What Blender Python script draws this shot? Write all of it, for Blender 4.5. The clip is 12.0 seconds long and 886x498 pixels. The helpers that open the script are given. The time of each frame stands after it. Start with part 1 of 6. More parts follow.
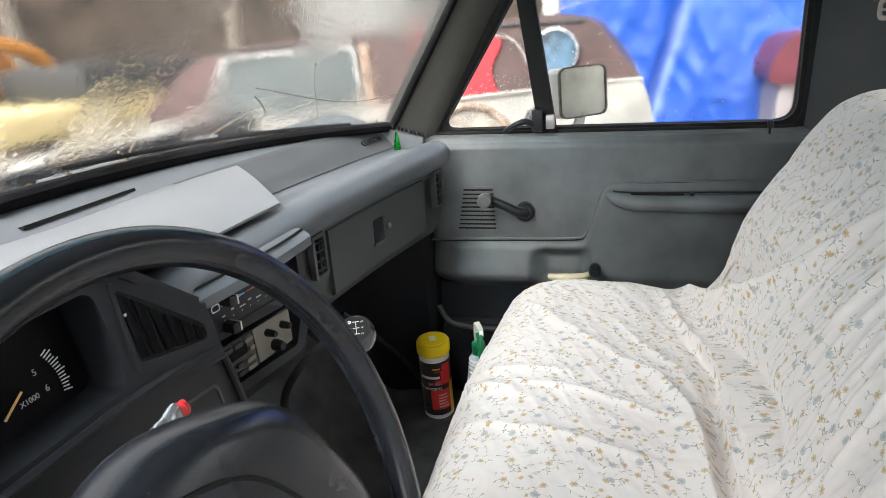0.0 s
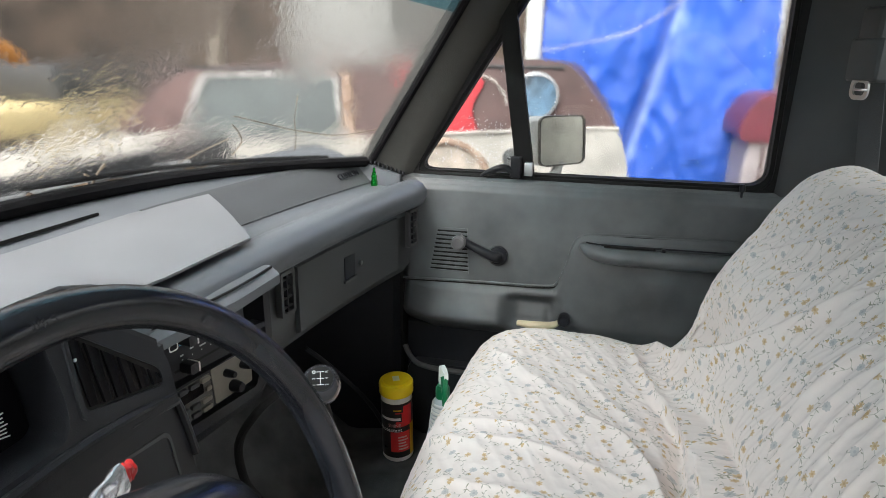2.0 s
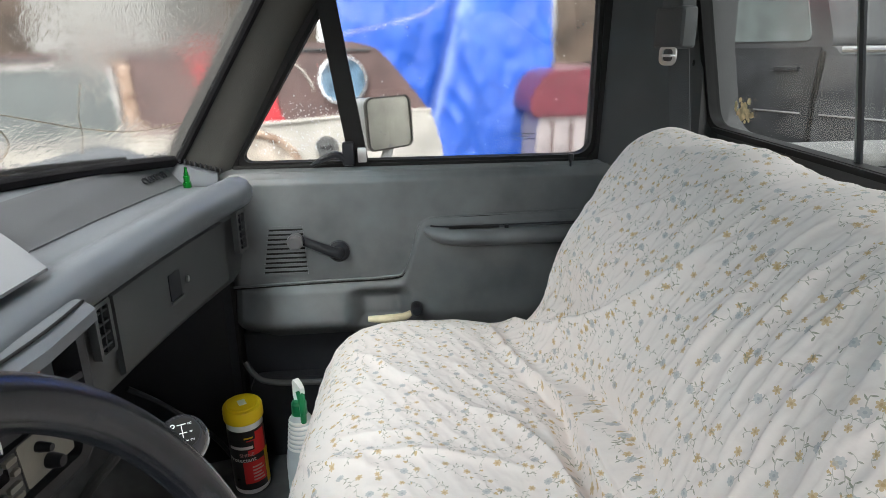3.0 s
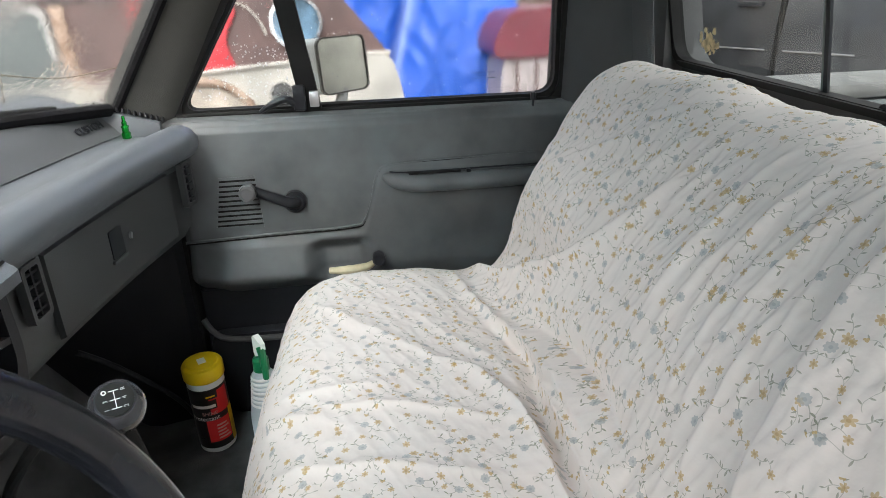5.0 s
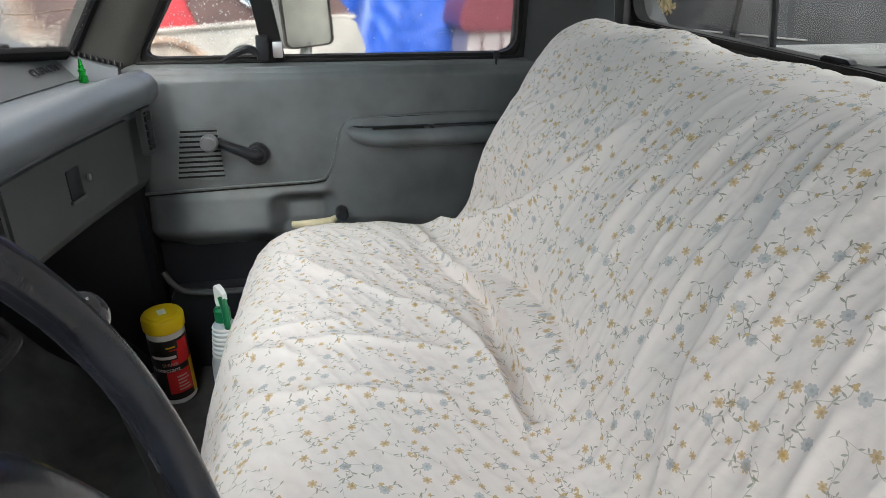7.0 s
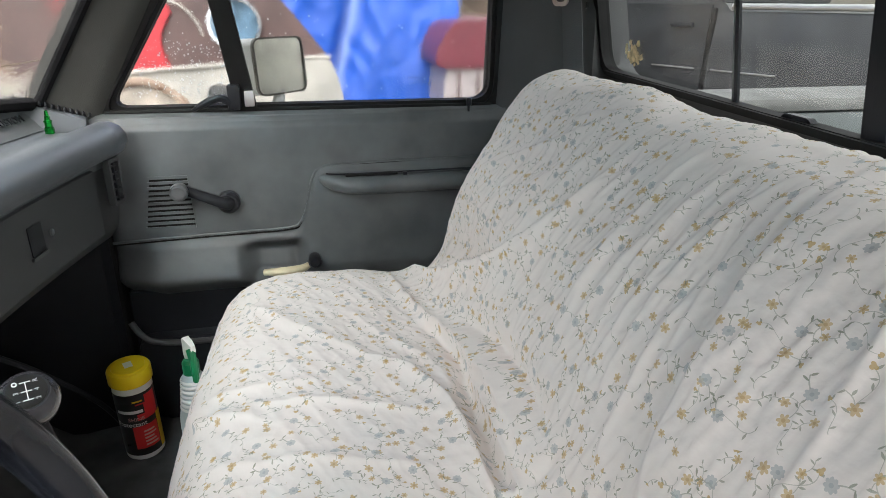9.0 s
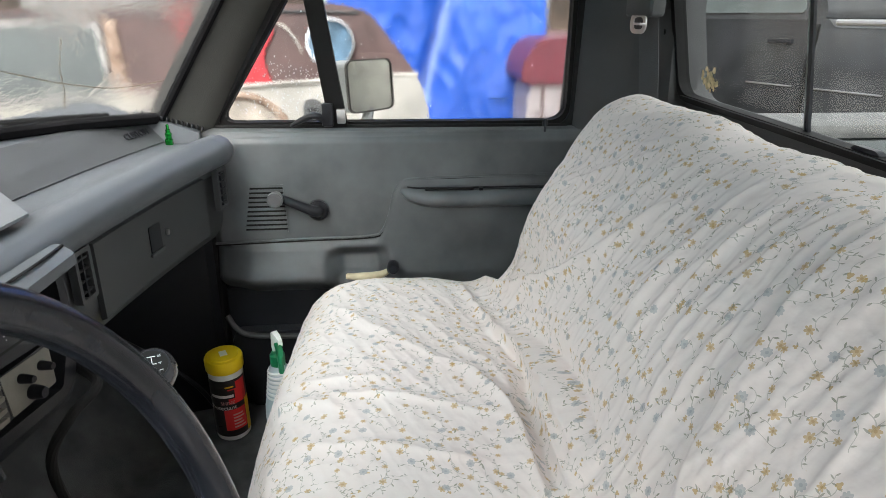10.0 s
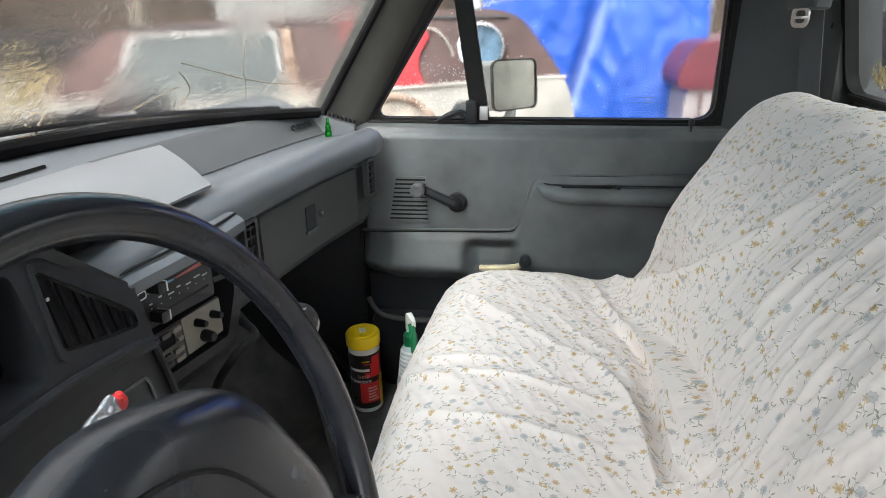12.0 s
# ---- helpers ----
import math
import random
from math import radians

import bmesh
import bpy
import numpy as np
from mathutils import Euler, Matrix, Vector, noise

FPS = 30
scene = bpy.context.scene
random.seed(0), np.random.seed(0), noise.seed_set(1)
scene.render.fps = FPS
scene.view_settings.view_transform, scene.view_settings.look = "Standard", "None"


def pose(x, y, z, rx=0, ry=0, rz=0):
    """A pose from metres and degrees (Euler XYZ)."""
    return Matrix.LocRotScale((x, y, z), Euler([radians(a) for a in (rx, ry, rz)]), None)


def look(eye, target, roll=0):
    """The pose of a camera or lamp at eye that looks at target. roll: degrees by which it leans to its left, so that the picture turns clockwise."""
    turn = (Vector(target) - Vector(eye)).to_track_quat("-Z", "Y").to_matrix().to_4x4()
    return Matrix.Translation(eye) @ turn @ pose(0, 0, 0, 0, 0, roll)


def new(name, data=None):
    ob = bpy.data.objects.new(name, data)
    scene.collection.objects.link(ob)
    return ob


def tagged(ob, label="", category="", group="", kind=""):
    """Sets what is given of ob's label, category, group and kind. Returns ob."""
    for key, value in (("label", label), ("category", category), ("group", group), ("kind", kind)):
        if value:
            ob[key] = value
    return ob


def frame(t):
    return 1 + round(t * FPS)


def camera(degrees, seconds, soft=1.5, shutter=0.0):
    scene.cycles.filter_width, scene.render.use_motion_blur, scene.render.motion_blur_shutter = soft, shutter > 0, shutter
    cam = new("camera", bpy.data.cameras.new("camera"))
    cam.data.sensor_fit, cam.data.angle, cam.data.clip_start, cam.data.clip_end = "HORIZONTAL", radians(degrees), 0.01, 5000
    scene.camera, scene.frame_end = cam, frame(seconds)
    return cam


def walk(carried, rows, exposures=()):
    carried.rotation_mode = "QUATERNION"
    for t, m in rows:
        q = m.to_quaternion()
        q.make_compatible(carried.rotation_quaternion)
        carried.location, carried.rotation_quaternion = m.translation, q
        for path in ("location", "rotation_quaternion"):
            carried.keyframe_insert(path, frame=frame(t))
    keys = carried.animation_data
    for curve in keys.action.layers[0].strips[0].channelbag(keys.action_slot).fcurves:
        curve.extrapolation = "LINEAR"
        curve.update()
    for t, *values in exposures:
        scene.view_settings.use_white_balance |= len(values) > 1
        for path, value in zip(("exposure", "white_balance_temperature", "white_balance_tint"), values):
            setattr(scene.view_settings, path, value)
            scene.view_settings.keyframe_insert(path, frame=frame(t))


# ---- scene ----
cam = camera(70.3, 12.0, soft=0.5)
PATH = [
    (0, (-0.528, 0.284, 0.886), (1.29, 0.803, 0.236), -4.0),
    (0.5, (-0.513, 0.302, 0.905), (1.361, 0.715, 0.342), -0.2),
    (1, (-0.529, 0.295, 0.899), (1.337, 0.737, 0.332), -0.0),
    (1.5, (-0.529, 0.314, 0.902), (1.306, 0.892, 0.356), 0.5),
    (2, (-0.508, 0.296, 0.908), (1.361, 0.721, 0.337), 0.8),
    (2.5, (-0.469, 0.329, 0.904), (1.428, 0.555, 0.311), -1.5),
    (3, (-0.431, 0.375, 0.889), (1.467, 0.194, 0.285), -0.8),
    (3.2, (-0.423, 0.373, 0.882), (1.46, 0.143, 0.25), -0.1),
    (4.8, (-0.401, 0.35, 0.878), (1.429, 0.047, 0.131), -0.7),
    (5, (-0.4, 0.354, 0.872), (1.432, 0.092, 0.115), -1.8),
    (5.5, (-0.401, 0.362, 0.874), (1.434, 0.101, 0.123), -1.1),
    (6, (-0.402, 0.362, 0.868), (1.431, 0.101, 0.111), -1.4),
    (6.5, (-0.434, 0.358, 0.842), (1.349, -0.046, 0.033), 1.5),
    (6.7, (-0.438, 0.36, 0.831), (1.344, -0.026, 0.009), 0.7),
    (8.3, (-0.418, 0.359, 0.853), (1.382, 0.006, 0.055), 0.1),
    (8.5, (-0.417, 0.35, 0.852), (1.383, -0.031, 0.07), 0.2),
    (9, (-0.42, 0.342, 0.862), (1.39, -0.096, 0.133), 0.5),
    (9.5, (-0.451, 0.332, 0.879), (1.36, -0.212, 0.227), 1.5),
    (10, (-0.48, 0.34, 0.887), (1.384, 0.147, 0.189), 0.4),
    (10.5, (-0.505, 0.337, 0.886), (1.358, 0.343, 0.158), 1.1),
    (11, (-0.517, 0.322, 0.879), (1.342, 0.484, 0.158), 0.7),
    (11.5, (-0.526, 0.316, 0.879), (1.34, 0.492, 0.18), 1.6),
    (12, (-0.524, 0.321, 0.872), (1.341, 0.577, 0.198), -0.8),
]
walk(cam, [(t, look(eye, target, roll)) for t, eye, target, roll in PATH], ((0.0, 2.58), (0.8, 2.33), (2.0, 2.3), (3.0, 2.36), (9.0, 2.26), (11.0, 2.5), (12.0, 2.48)))

# ---- world, sun ----
world = bpy.data.worlds.new("overcast_sky")
scene.world = world
world.use_nodes = True
wn = world.node_tree.nodes
wl = world.node_tree.links
wn.clear()
sky = wn.new("ShaderNodeTexSky")
sky.sky_type, sky.sun_disc = "NISHITA", False
sky.sun_elevation, sky.sun_rotation = radians(55), radians(-74)
sky.air_density, sky.dust_density = 1.0, 3.0
hsv = wn.new("ShaderNodeHueSaturation")
hsv.inputs["Saturation"].default_value = 0.06
bg = wn.new("ShaderNodeBackground")
bg.inputs["Strength"].default_value = 0.15
wout = wn.new("ShaderNodeOutputWorld")
wl.new(sky.outputs[0], hsv.inputs["Color"])
wl.new(hsv.outputs[0], bg.inputs["Color"])
wl.new(bg.outputs[0], wout.inputs[0])

sun = new("sun", bpy.data.lights.new("sun", "SUN"))
sun.data.energy, sun.data.angle, sun.data.color = 0.6, radians(45), (1.0, 0.95, 0.89)
sun.matrix_world = look((-3.6, 1.0, 3.4), (0, 0, 0))


# ---- materials ----
def nodes_of(name):
    m = bpy.data.materials.new(name)
    m.use_nodes = True
    nt = m.node_tree
    return m, nt.nodes, nt.links, nt.nodes["Principled BSDF"]


def mat(name, col, rough=0.6, metal=0.0, var=0.15, scale=6.0, grain=0.15, grain_scale=400.0, col2=None, coat=0.0, island=0.0, spec=0.5):
    """A surface with broad wear and fine grain."""
    m, n, l, p = nodes_of(name)
    tc = n.new("ShaderNodeTexCoord")
    big = n.new("ShaderNodeTexNoise")
    big.inputs["Scale"].default_value, big.inputs["Detail"].default_value = scale, 5
    l.new(tc.outputs["Object"], big.inputs["Vector"])
    ramp = n.new("ShaderNodeValToRGB")
    a = [c * (1 - var) for c in col]
    b = [min(1, c * (1 + var)) for c in col] if col2 is None else col2
    ramp.color_ramp.elements[0].position, ramp.color_ramp.elements[1].position = 0.32, 0.68
    ramp.color_ramp.elements[0].color, ramp.color_ramp.elements[1].color = (*a, 1), (*b, 1)
    l.new(big.outputs[0], ramp.inputs[0])
    l.new(ramp.outputs[0], p.inputs["Base Color"])
    fine = n.new("ShaderNodeTexNoise")
    fine.inputs["Scale"].default_value, fine.inputs["Detail"].default_value = grain_scale, 3
    l.new(tc.outputs["Object"], fine.inputs["Vector"])
    bump = n.new("ShaderNodeBump")
    bump.inputs["Strength"].default_value, bump.inputs["Distance"].default_value = grain, 0.001
    l.new(fine.outputs[0], bump.inputs["Height"])
    l.new(bump.outputs[0], p.inputs["Normal"])
    mr = n.new("ShaderNodeMapRange")
    mr.inputs["To Min"].default_value, mr.inputs["To Max"].default_value = max(0.02, rough - 0.1), min(1, rough + 0.1)
    l.new(big.outputs[0], mr.inputs["Value"])
    l.new(mr.outputs[0], p.inputs["Roughness"])
    p.inputs["Metallic"].default_value = metal
    p.inputs["Coat Weight"].default_value = coat
    p.inputs["Specular IOR Level"].default_value = spec
    return m


def glass(name, tint=(0.95, 0.97, 0.97), haze=0.0, wet=0.0, wet_scale=60.0, bend=1.12, shine=0.5, streak=1.0, fog=0.0):
    """Thin pane: clear light goes straight through, hazy or wet light is scattered a little."""
    m, n, l, p = nodes_of(name)
    n.remove(p)
    out = n["Material Output"]
    tr = n.new("ShaderNodeBsdfTransparent")
    tr.inputs[0].default_value = (*tint, 1)
    gl = n.new("ShaderNodeBsdfGlossy")
    gl.inputs["Roughness"].default_value = 0.02 if haze > 0 or wet > 0 else 0.14
    lw = n.new("ShaderNodeLayerWeight")
    pw = n.new("ShaderNodeMath")
    pw.operation = "POWER"
    pw.inputs[1].default_value = 4.0
    l.new(lw.outputs["Facing"], pw.inputs[0])
    sc = n.new("ShaderNodeMath")
    sc.operation = "MULTIPLY_ADD"
    sc.inputs[1].default_value, sc.inputs[2].default_value = shine, 0.035 if shine > 0.2 else 0.01
    l.new(pw.outputs[0], sc.inputs[0])
    mix = n.new("ShaderNodeMixShader")
    l.new(sc.outputs[0], mix.inputs[0])
    last = tr
    if haze > 0 or wet > 0:
        rf = n.new("ShaderNodeBsdfRefraction")
        rf.inputs["Color"].default_value = (*tint, 1)
        rf.inputs["IOR"].default_value = bend
        tc = n.new("ShaderNodeTexCoord")
        mp = n.new("ShaderNodeMapping")
        mp.inputs["Scale"].default_value = (1, 1, streak)
        l.new(tc.outputs["Object"], mp.inputs["Vector"])
        ns = n.new("ShaderNodeTexNoise")
        ns.inputs["Scale"].default_value, ns.inputs["Detail"].default_value = 3.0, 3
        l.new(mp.outputs[0], ns.inputs["Vector"])
        mr = n.new("ShaderNodeMapRange")
        mr.inputs["From Min"].default_value, mr.inputs["From Max"].default_value = 0.38, 0.62
        mr.inputs["To Min"].default_value, mr.inputs["To Max"].default_value = haze * 0.35, haze
        l.new(ns.outputs[0], mr.inputs["Value"])
        l.new(mr.outputs[0], rf.inputs["Roughness"])
        vo = n.new("ShaderNodeTexNoise")
        vo.inputs["Scale"].default_value, vo.inputs["Detail"].default_value = wet_scale, 4
        l.new(mp.outputs[0], vo.inputs["Vector"])
        pk = n.new("ShaderNodeMapRange")
        pk.inputs["From Min"].default_value, pk.inputs["From Max"].default_value = 0.55, 0.7
        l.new(vo.outputs[0], pk.inputs["Value"])
        v2 = n.new("ShaderNodeTexNoise")
        v2.inputs["Scale"].default_value, v2.inputs["Detail"].default_value = wet_scale * 4.5, 3
        l.new(mp.outputs[0], v2.inputs["Vector"])
        ad = n.new("ShaderNodeMath")
        ad.operation = "MULTIPLY_ADD"
        ad.inputs[1].default_value = 0.35
        l.new(v2.outputs[0], ad.inputs[0])
        l.new(pk.outputs[0], ad.inputs[2])
        pk = ad
        bp = n.new("ShaderNodeBump")
        bp.inputs["Strength"].default_value, bp.inputs["Distance"].default_value = wet, 0.004
        l.new(pk.outputs[0], bp.inputs["Height"])
        if fog > 0:
            # the drops stand thicker in patches
            pn, pm = n.new("ShaderNodeTexNoise"), n.new("ShaderNodeMapRange")
            pn.inputs["Scale"].default_value, pn.inputs["Detail"].default_value = 6.0, 5
            l.new(mp.outputs[0], pn.inputs["Vector"])
            pm.inputs["From Min"].default_value, pm.inputs["From Max"].default_value = 0.46, 0.66
            pm.inputs["To Min"].default_value, pm.inputs["To Max"].default_value = wet * 0.30, wet * 3.0
            l.new(pn.outputs[0], pm.inputs["Value"])
            l.new(pm.outputs[0], bp.inputs["Strength"])
        l.new(bp.outputs[0], rf.inputs["Normal"])
        last = rf
    if fog > 0:
        # fine condensation that scatters the daylight
        tl = n.new("ShaderNodeBsdfTranslucent")
        tl.inputs[0].default_value = (0.9, 0.9, 0.9, 1)
        veil = n.new("ShaderNodeMixShader")
        fr = n.new("ShaderNodeMapRange")
        fr.inputs["From Min"].default_value, fr.inputs["From Max"].default_value = 0.35, 0.65
        fr.inputs["To Min"].default_value, fr.inputs["To Max"].default_value = fog * 0.35, fog * 1.5
        l.new(ns.outputs[0], fr.inputs["Value"])
        l.new(fr.outputs[0], veil.inputs[0])
        l.new(rf.outputs[0], veil.inputs[1])
        l.new(tl.outputs[0], veil.inputs[2])
        last = veil
    l.new(last.outputs[0], mix.inputs[1])
    l.new(gl.outputs[0], mix.inputs[2])
    l.new(mix.outputs[0], out.inputs[0])
    return m


M_PLASTIC = mat("grey_vinyl", (0.086, 0.093, 0.097), 0.46, var=0.32, scale=8, grain=0.35, grain_scale=900)
M_PAD = mat("blue_grey_dash_pad", (0.102, 0.113, 0.126), 0.42, var=0.12, scale=5, grain=0.3, grain_scale=800)
M_COVER = mat("pale_grey_cover_board", (0.152, 0.158, 0.171), 0.5, var=0.10, scale=6, grain=0.15, grain_scale=900)
M_TRAY = mat("mid_grey_tray_plastic", (0.074, 0.079, 0.084), 0.6, var=0.12, grain=0.3, grain_scale=900)
M_FACE = mat("dark_grey_dash_plastic", (0.046, 0.05, 0.052), 0.5, var=0.2, grain=0.3, grain_scale=900)
M_DARK = mat("black_plastic", (0.016, 0.0175, 0.021), 0.38, var=0.25, grain=0.25, grain_scale=800, spec=0.22)
M_RIM = mat("black_wheel_vinyl", (0.014, 0.016, 0.021), 0.24, var=0.4, scale=12, grain=0.12, grain_scale=700, spec=0.42, coat=0.08)
M_RUBBER = mat("black_rubber", (0.010, 0.010, 0.010), 0.7, var=0.3, grain=0.2, spec=0.2)
M_SEAL = mat("dull_black_gasket", (0.008, 0.008, 0.009), 0.9, var=0.3, grain=0.2, spec=0.05)
M_CARPET = mat("worn_black_floor_mat", (0.085, 0.087, 0.088), 0.9, var=0.4, scale=14, grain=0.9, grain_scale=500)
M_TRIMDK = mat("charcoal_trim", (0.048, 0.049, 0.050), 0.6, var=0.2, grain=0.3, grain_scale=700)
M_PILLAR = mat("olive_charcoal_pillar", (0.035, 0.035, 0.031), 0.65, var=0.2, grain=0.4, grain_scale=600)
M_HEAD = mat("grey_headliner", (0.46, 0.46, 0.44), 0.95, var=0.1, grain=0.5)
M_CHROME = mat("chrome", (0.75, 0.75, 0.76), 0.2, 1.0, var=0.05, grain=0.05)
M_STEEL = mat("brushed_steel", (0.5, 0.5, 0.5), 0.35, 1.0, var=0.1, grain=0.1)
M_CREAM = mat("yellowed_pull_plastic", (0.52, 0.45, 0.30), 0.5, var=0.2, scale=30)
M_WHITE = mat("white_plastic", (0.75, 0.75, 0.73), 0.4, var=0.05)
M_INK = mat("white_print", (0.72, 0.72, 0.70), 0.6, var=0.03)
M_INKDIM = mat("grey_print", (0.35, 0.36, 0.36), 0.6, var=0.05)
M_AMBER = mat("amber_needle", (0.75, 0.42, 0.14), 0.5, var=0.05)
M_YELLOW = mat("yellow_lid_plastic", (0.78, 0.52, 0.01), 0.35, var=0.06)
M_RED = mat("red_label", (0.62, 0.025, 0.025), 0.3, var=0.06)
M_BLACKLAB = mat("black_label", (0.01, 0.01, 0.01), 0.3, var=0.1)
M_GREEN = mat("green_trigger_plastic", (0.005, 0.16, 0.06), 0.35, var=0.1)
M_GREENMET = mat("green_anodised_metal", (0.02, 0.45, 0.06), 0.25, 1.0, var=0.1)
M_RADIO = mat("warm_grey_radio_face", (0.20, 0.185, 0.155), 0.45, var=0.18, scale=25)
M_BLUEPR = mat("blue_print", (0.10, 0.30, 0.45), 0.6)
M_REDPR = mat("red_print", (0.38, 0.09, 0.07), 0.6)
M_GAUGE = mat("gauge_lens_black", (0.004, 0.004, 0.005), 0.25, var=0.2, grain=0.02, spec=0.08)
M_BELT = mat("grey_belt_webbing", (0.075, 0.076, 0.078), 0.8, var=0.15, grain=0.6, grain_scale=500)
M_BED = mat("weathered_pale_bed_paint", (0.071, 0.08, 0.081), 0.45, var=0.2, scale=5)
M_PAINT = mat("white_truck_paint", (0.62, 0.63, 0.61), 0.35, var=0.1, scale=5, coat=0.3)
M_MAROON = mat("faded_maroon_paint", (0.105, 0.060, 0.054), 0.5, var=0.3, scale=7, grain=0.1)
M_REDCAR = mat("bright_red_paint", (0.45, 0.02, 0.03), 0.4, var=0.15)
M_OFFWHITE = mat("chalky_white_paint", (0.50, 0.475, 0.43), 0.6, var=0.22, scale=7)
M_RUST = mat("rusty_steel", (0.22, 0.10, 0.05), 0.85, var=0.5, scale=18, col2=(0.55, 0.42, 0.33))
M_TARP = mat("blue_tarpaulin", (0.009, 0.083, 0.46), 0.5, var=0.12, scale=3, grain=0.3, grain_scale=250)
# black paint, its base raised to grey in place of reflected brightness
M_BLACKCAR = mat("black_car_paint", (0.033, 0.035, 0.038), 0.5, var=0.35, scale=3, coat=0.12, grain=0.0)
M_CARGLASS = mat("vehicle_window_glass", (0.10, 0.116, 0.115), 0.22, var=0.15, grain=0.0, spec=0.35)
M_DKGLASS = mat("dark_vehicle_glass", (0.03, 0.035, 0.036), 0.08, var=0.2, grain=0.0)
M_ORANGE = mat("orange_machine_paint", (0.55, 0.22, 0.03), 0.5, var=0.15)
M_CREAMY = mat("cream_yellow_paint", (0.72, 0.58, 0.30), 0.5, var=0.12)
M_BARK = mat("grey_bark", (0.20, 0.17, 0.14), 0.9, var=0.4, scale=9, grain=0.9, grain_scale=60)
M_TWIG = mat("dry_twig", (0.30, 0.24, 0.17), 0.9, var=0.3)
M_LEAF = mat("dead_leaf", (0.14, 0.09, 0.05), 0.8, var=0.4, scale=40)
M_GROUND = mat("muddy_gravel_ground", (0.26, 0.23, 0.19), 0.95, var=0.35, scale=0.8, grain=0.35, grain_scale=9)
M_WOODS = mat("bare_woods", (0.075, 0.055, 0.042), 0.95, var=0.5, scale=0.6)
M_SIDEGLASS = glass("rain_wet_side_glass", tint=(0.77, 0.78, 0.78), haze=0.006, wet=0.10, wet_scale=160, bend=1.06, shine=0.25)
M_WINDSHIELD = glass("fogged_wet_windshield", tint=(0.74, 0.745, 0.74), haze=0.024, wet=0.42, wet_scale=125, streak=1.0, bend=1.03, shine=0.1, fog=0.005)
M_REARGLASS = glass("dusty_rear_glass", tint=(0.84, 0.86, 0.855), shine=0.22)
M_MIRROR = mat("rain_hazed_mirror", (0.72, 0.72, 0.63), 0.32, 1.0, var=0.28, scale=16, grain=0.0)


# ---- mesh helpers ----
def finish(bm, name, material, smooth=35):
    bmesh.ops.recalc_face_normals(bm, faces=bm.faces)
    me = bpy.data.meshes.new(name)
    bm.to_mesh(me)
    bm.free()
    me.materials.append(material)
    if smooth:
        for p in me.polygons:
            p.use_smooth = True
        me.set_sharp_from_angle(angle=radians(smooth))
    return me


def part(name, bm, material, parent=None, label="", smooth=35):
    ob = new(name, finish(bm, name, material, smooth))
    if parent is not None:
        ob.parent = parent
    if label:
        ob["label"] = label
    return ob


def thing(name, label, category, at=(0, 0, 0), kind="", group=""):
    e = new(name)
    e.location = at
    return tagged(e, label, category, group, kind)


def setting(name, bm, material, label, category, smooth=35):
    return tagged(part(name, bm, material, None, "", smooth), label, category, "", "structure")


def box(x0, x1, y0, y1, z0, z1, bevel=0.0, seg=2, m=None):
    bm = bmesh.new()
    bmesh.ops.create_cube(bm, size=1)
    for v in bm.verts:
        v.co = Vector(((x0 + x1) / 2 + v.co.x * (x1 - x0), (y0 + y1) / 2 + v.co.y * (y1 - y0), (z0 + z1) / 2 + v.co.z * (z1 - z0)))
    if bevel:
        bmesh.ops.bevel(bm, geom=bm.edges[:], offset=bevel, segments=seg, profile=0.6, affect="EDGES")
    if m is not None:
        bmesh.ops.transform(bm, matrix=m, verts=bm.verts)
    return bm


def join(*bms):
    out = bmesh.new()
    for b in bms:
        tmp = bpy.data.meshes.new("tmp")
        b.to_mesh(tmp)
        b.free()
        out.from_mesh(tmp)
        bpy.data.meshes.remove(tmp)
    return out


def moved(bm, m):
    bmesh.ops.transform(bm, matrix=m, verts=bm.verts)
    return bm


def prism(pts, depth, place, bevel=0.0, seg=2):
    """A plate from an outline (a, b); place maps (a, b, d) to the world, d from 0 to depth."""
    bm = bmesh.new()
    lo = [bm.verts.new(place(a, b, 0)) for a, b in pts]
    hi = [bm.verts.new(place(a, b, depth)) for a, b in pts]
    bm.faces.new(lo)
    bm.faces.new(hi[::-1])
    k = len(pts)
    for i in range(k):
        bm.faces.new((lo[i], hi[i], hi[(i + 1) % k], lo[(i + 1) % k]))
    if bevel:
        top = [e for e in bm.edges if all(v in hi for v in e.verts)]
        bmesh.ops.bevel(bm, geom=top, offset=bevel, segments=seg, profile=0.6, affect="EDGES")
    return bm


def frame_plate(outer, inner, depth, place):
    """A ring between two outlines with the same number of points."""
    bm = bmesh.new()
    k = len(outer)
    rings = [[bm.verts.new(place(a, b, d)) for a, b in loop] for loop, d in ((outer, 0), (outer, depth), (inner, depth), (inner, 0))]
    for r in range(4):
        p, q = rings[r], rings[(r + 1) % 4]
        for i in range(k):
            bm.faces.new((p[i], p[(i + 1) % k], q[(i + 1) % k], q[i]))
    return bm


def rounded(x0, x1, y0, y1, r, n=5):
    pts = []
    for cx, cy, a0 in ((x1 - r, y1 - r, 0), (x0 + r, y1 - r, 90), (x0 + r, y0 + r, 180), (x1 - r, y0 + r, 270)):
        for i in range(n + 1):
            a = radians(a0 + 90 * i / n)
            pts.append((cx + r * math.cos(a), cy + r * math.sin(a)))
    return pts


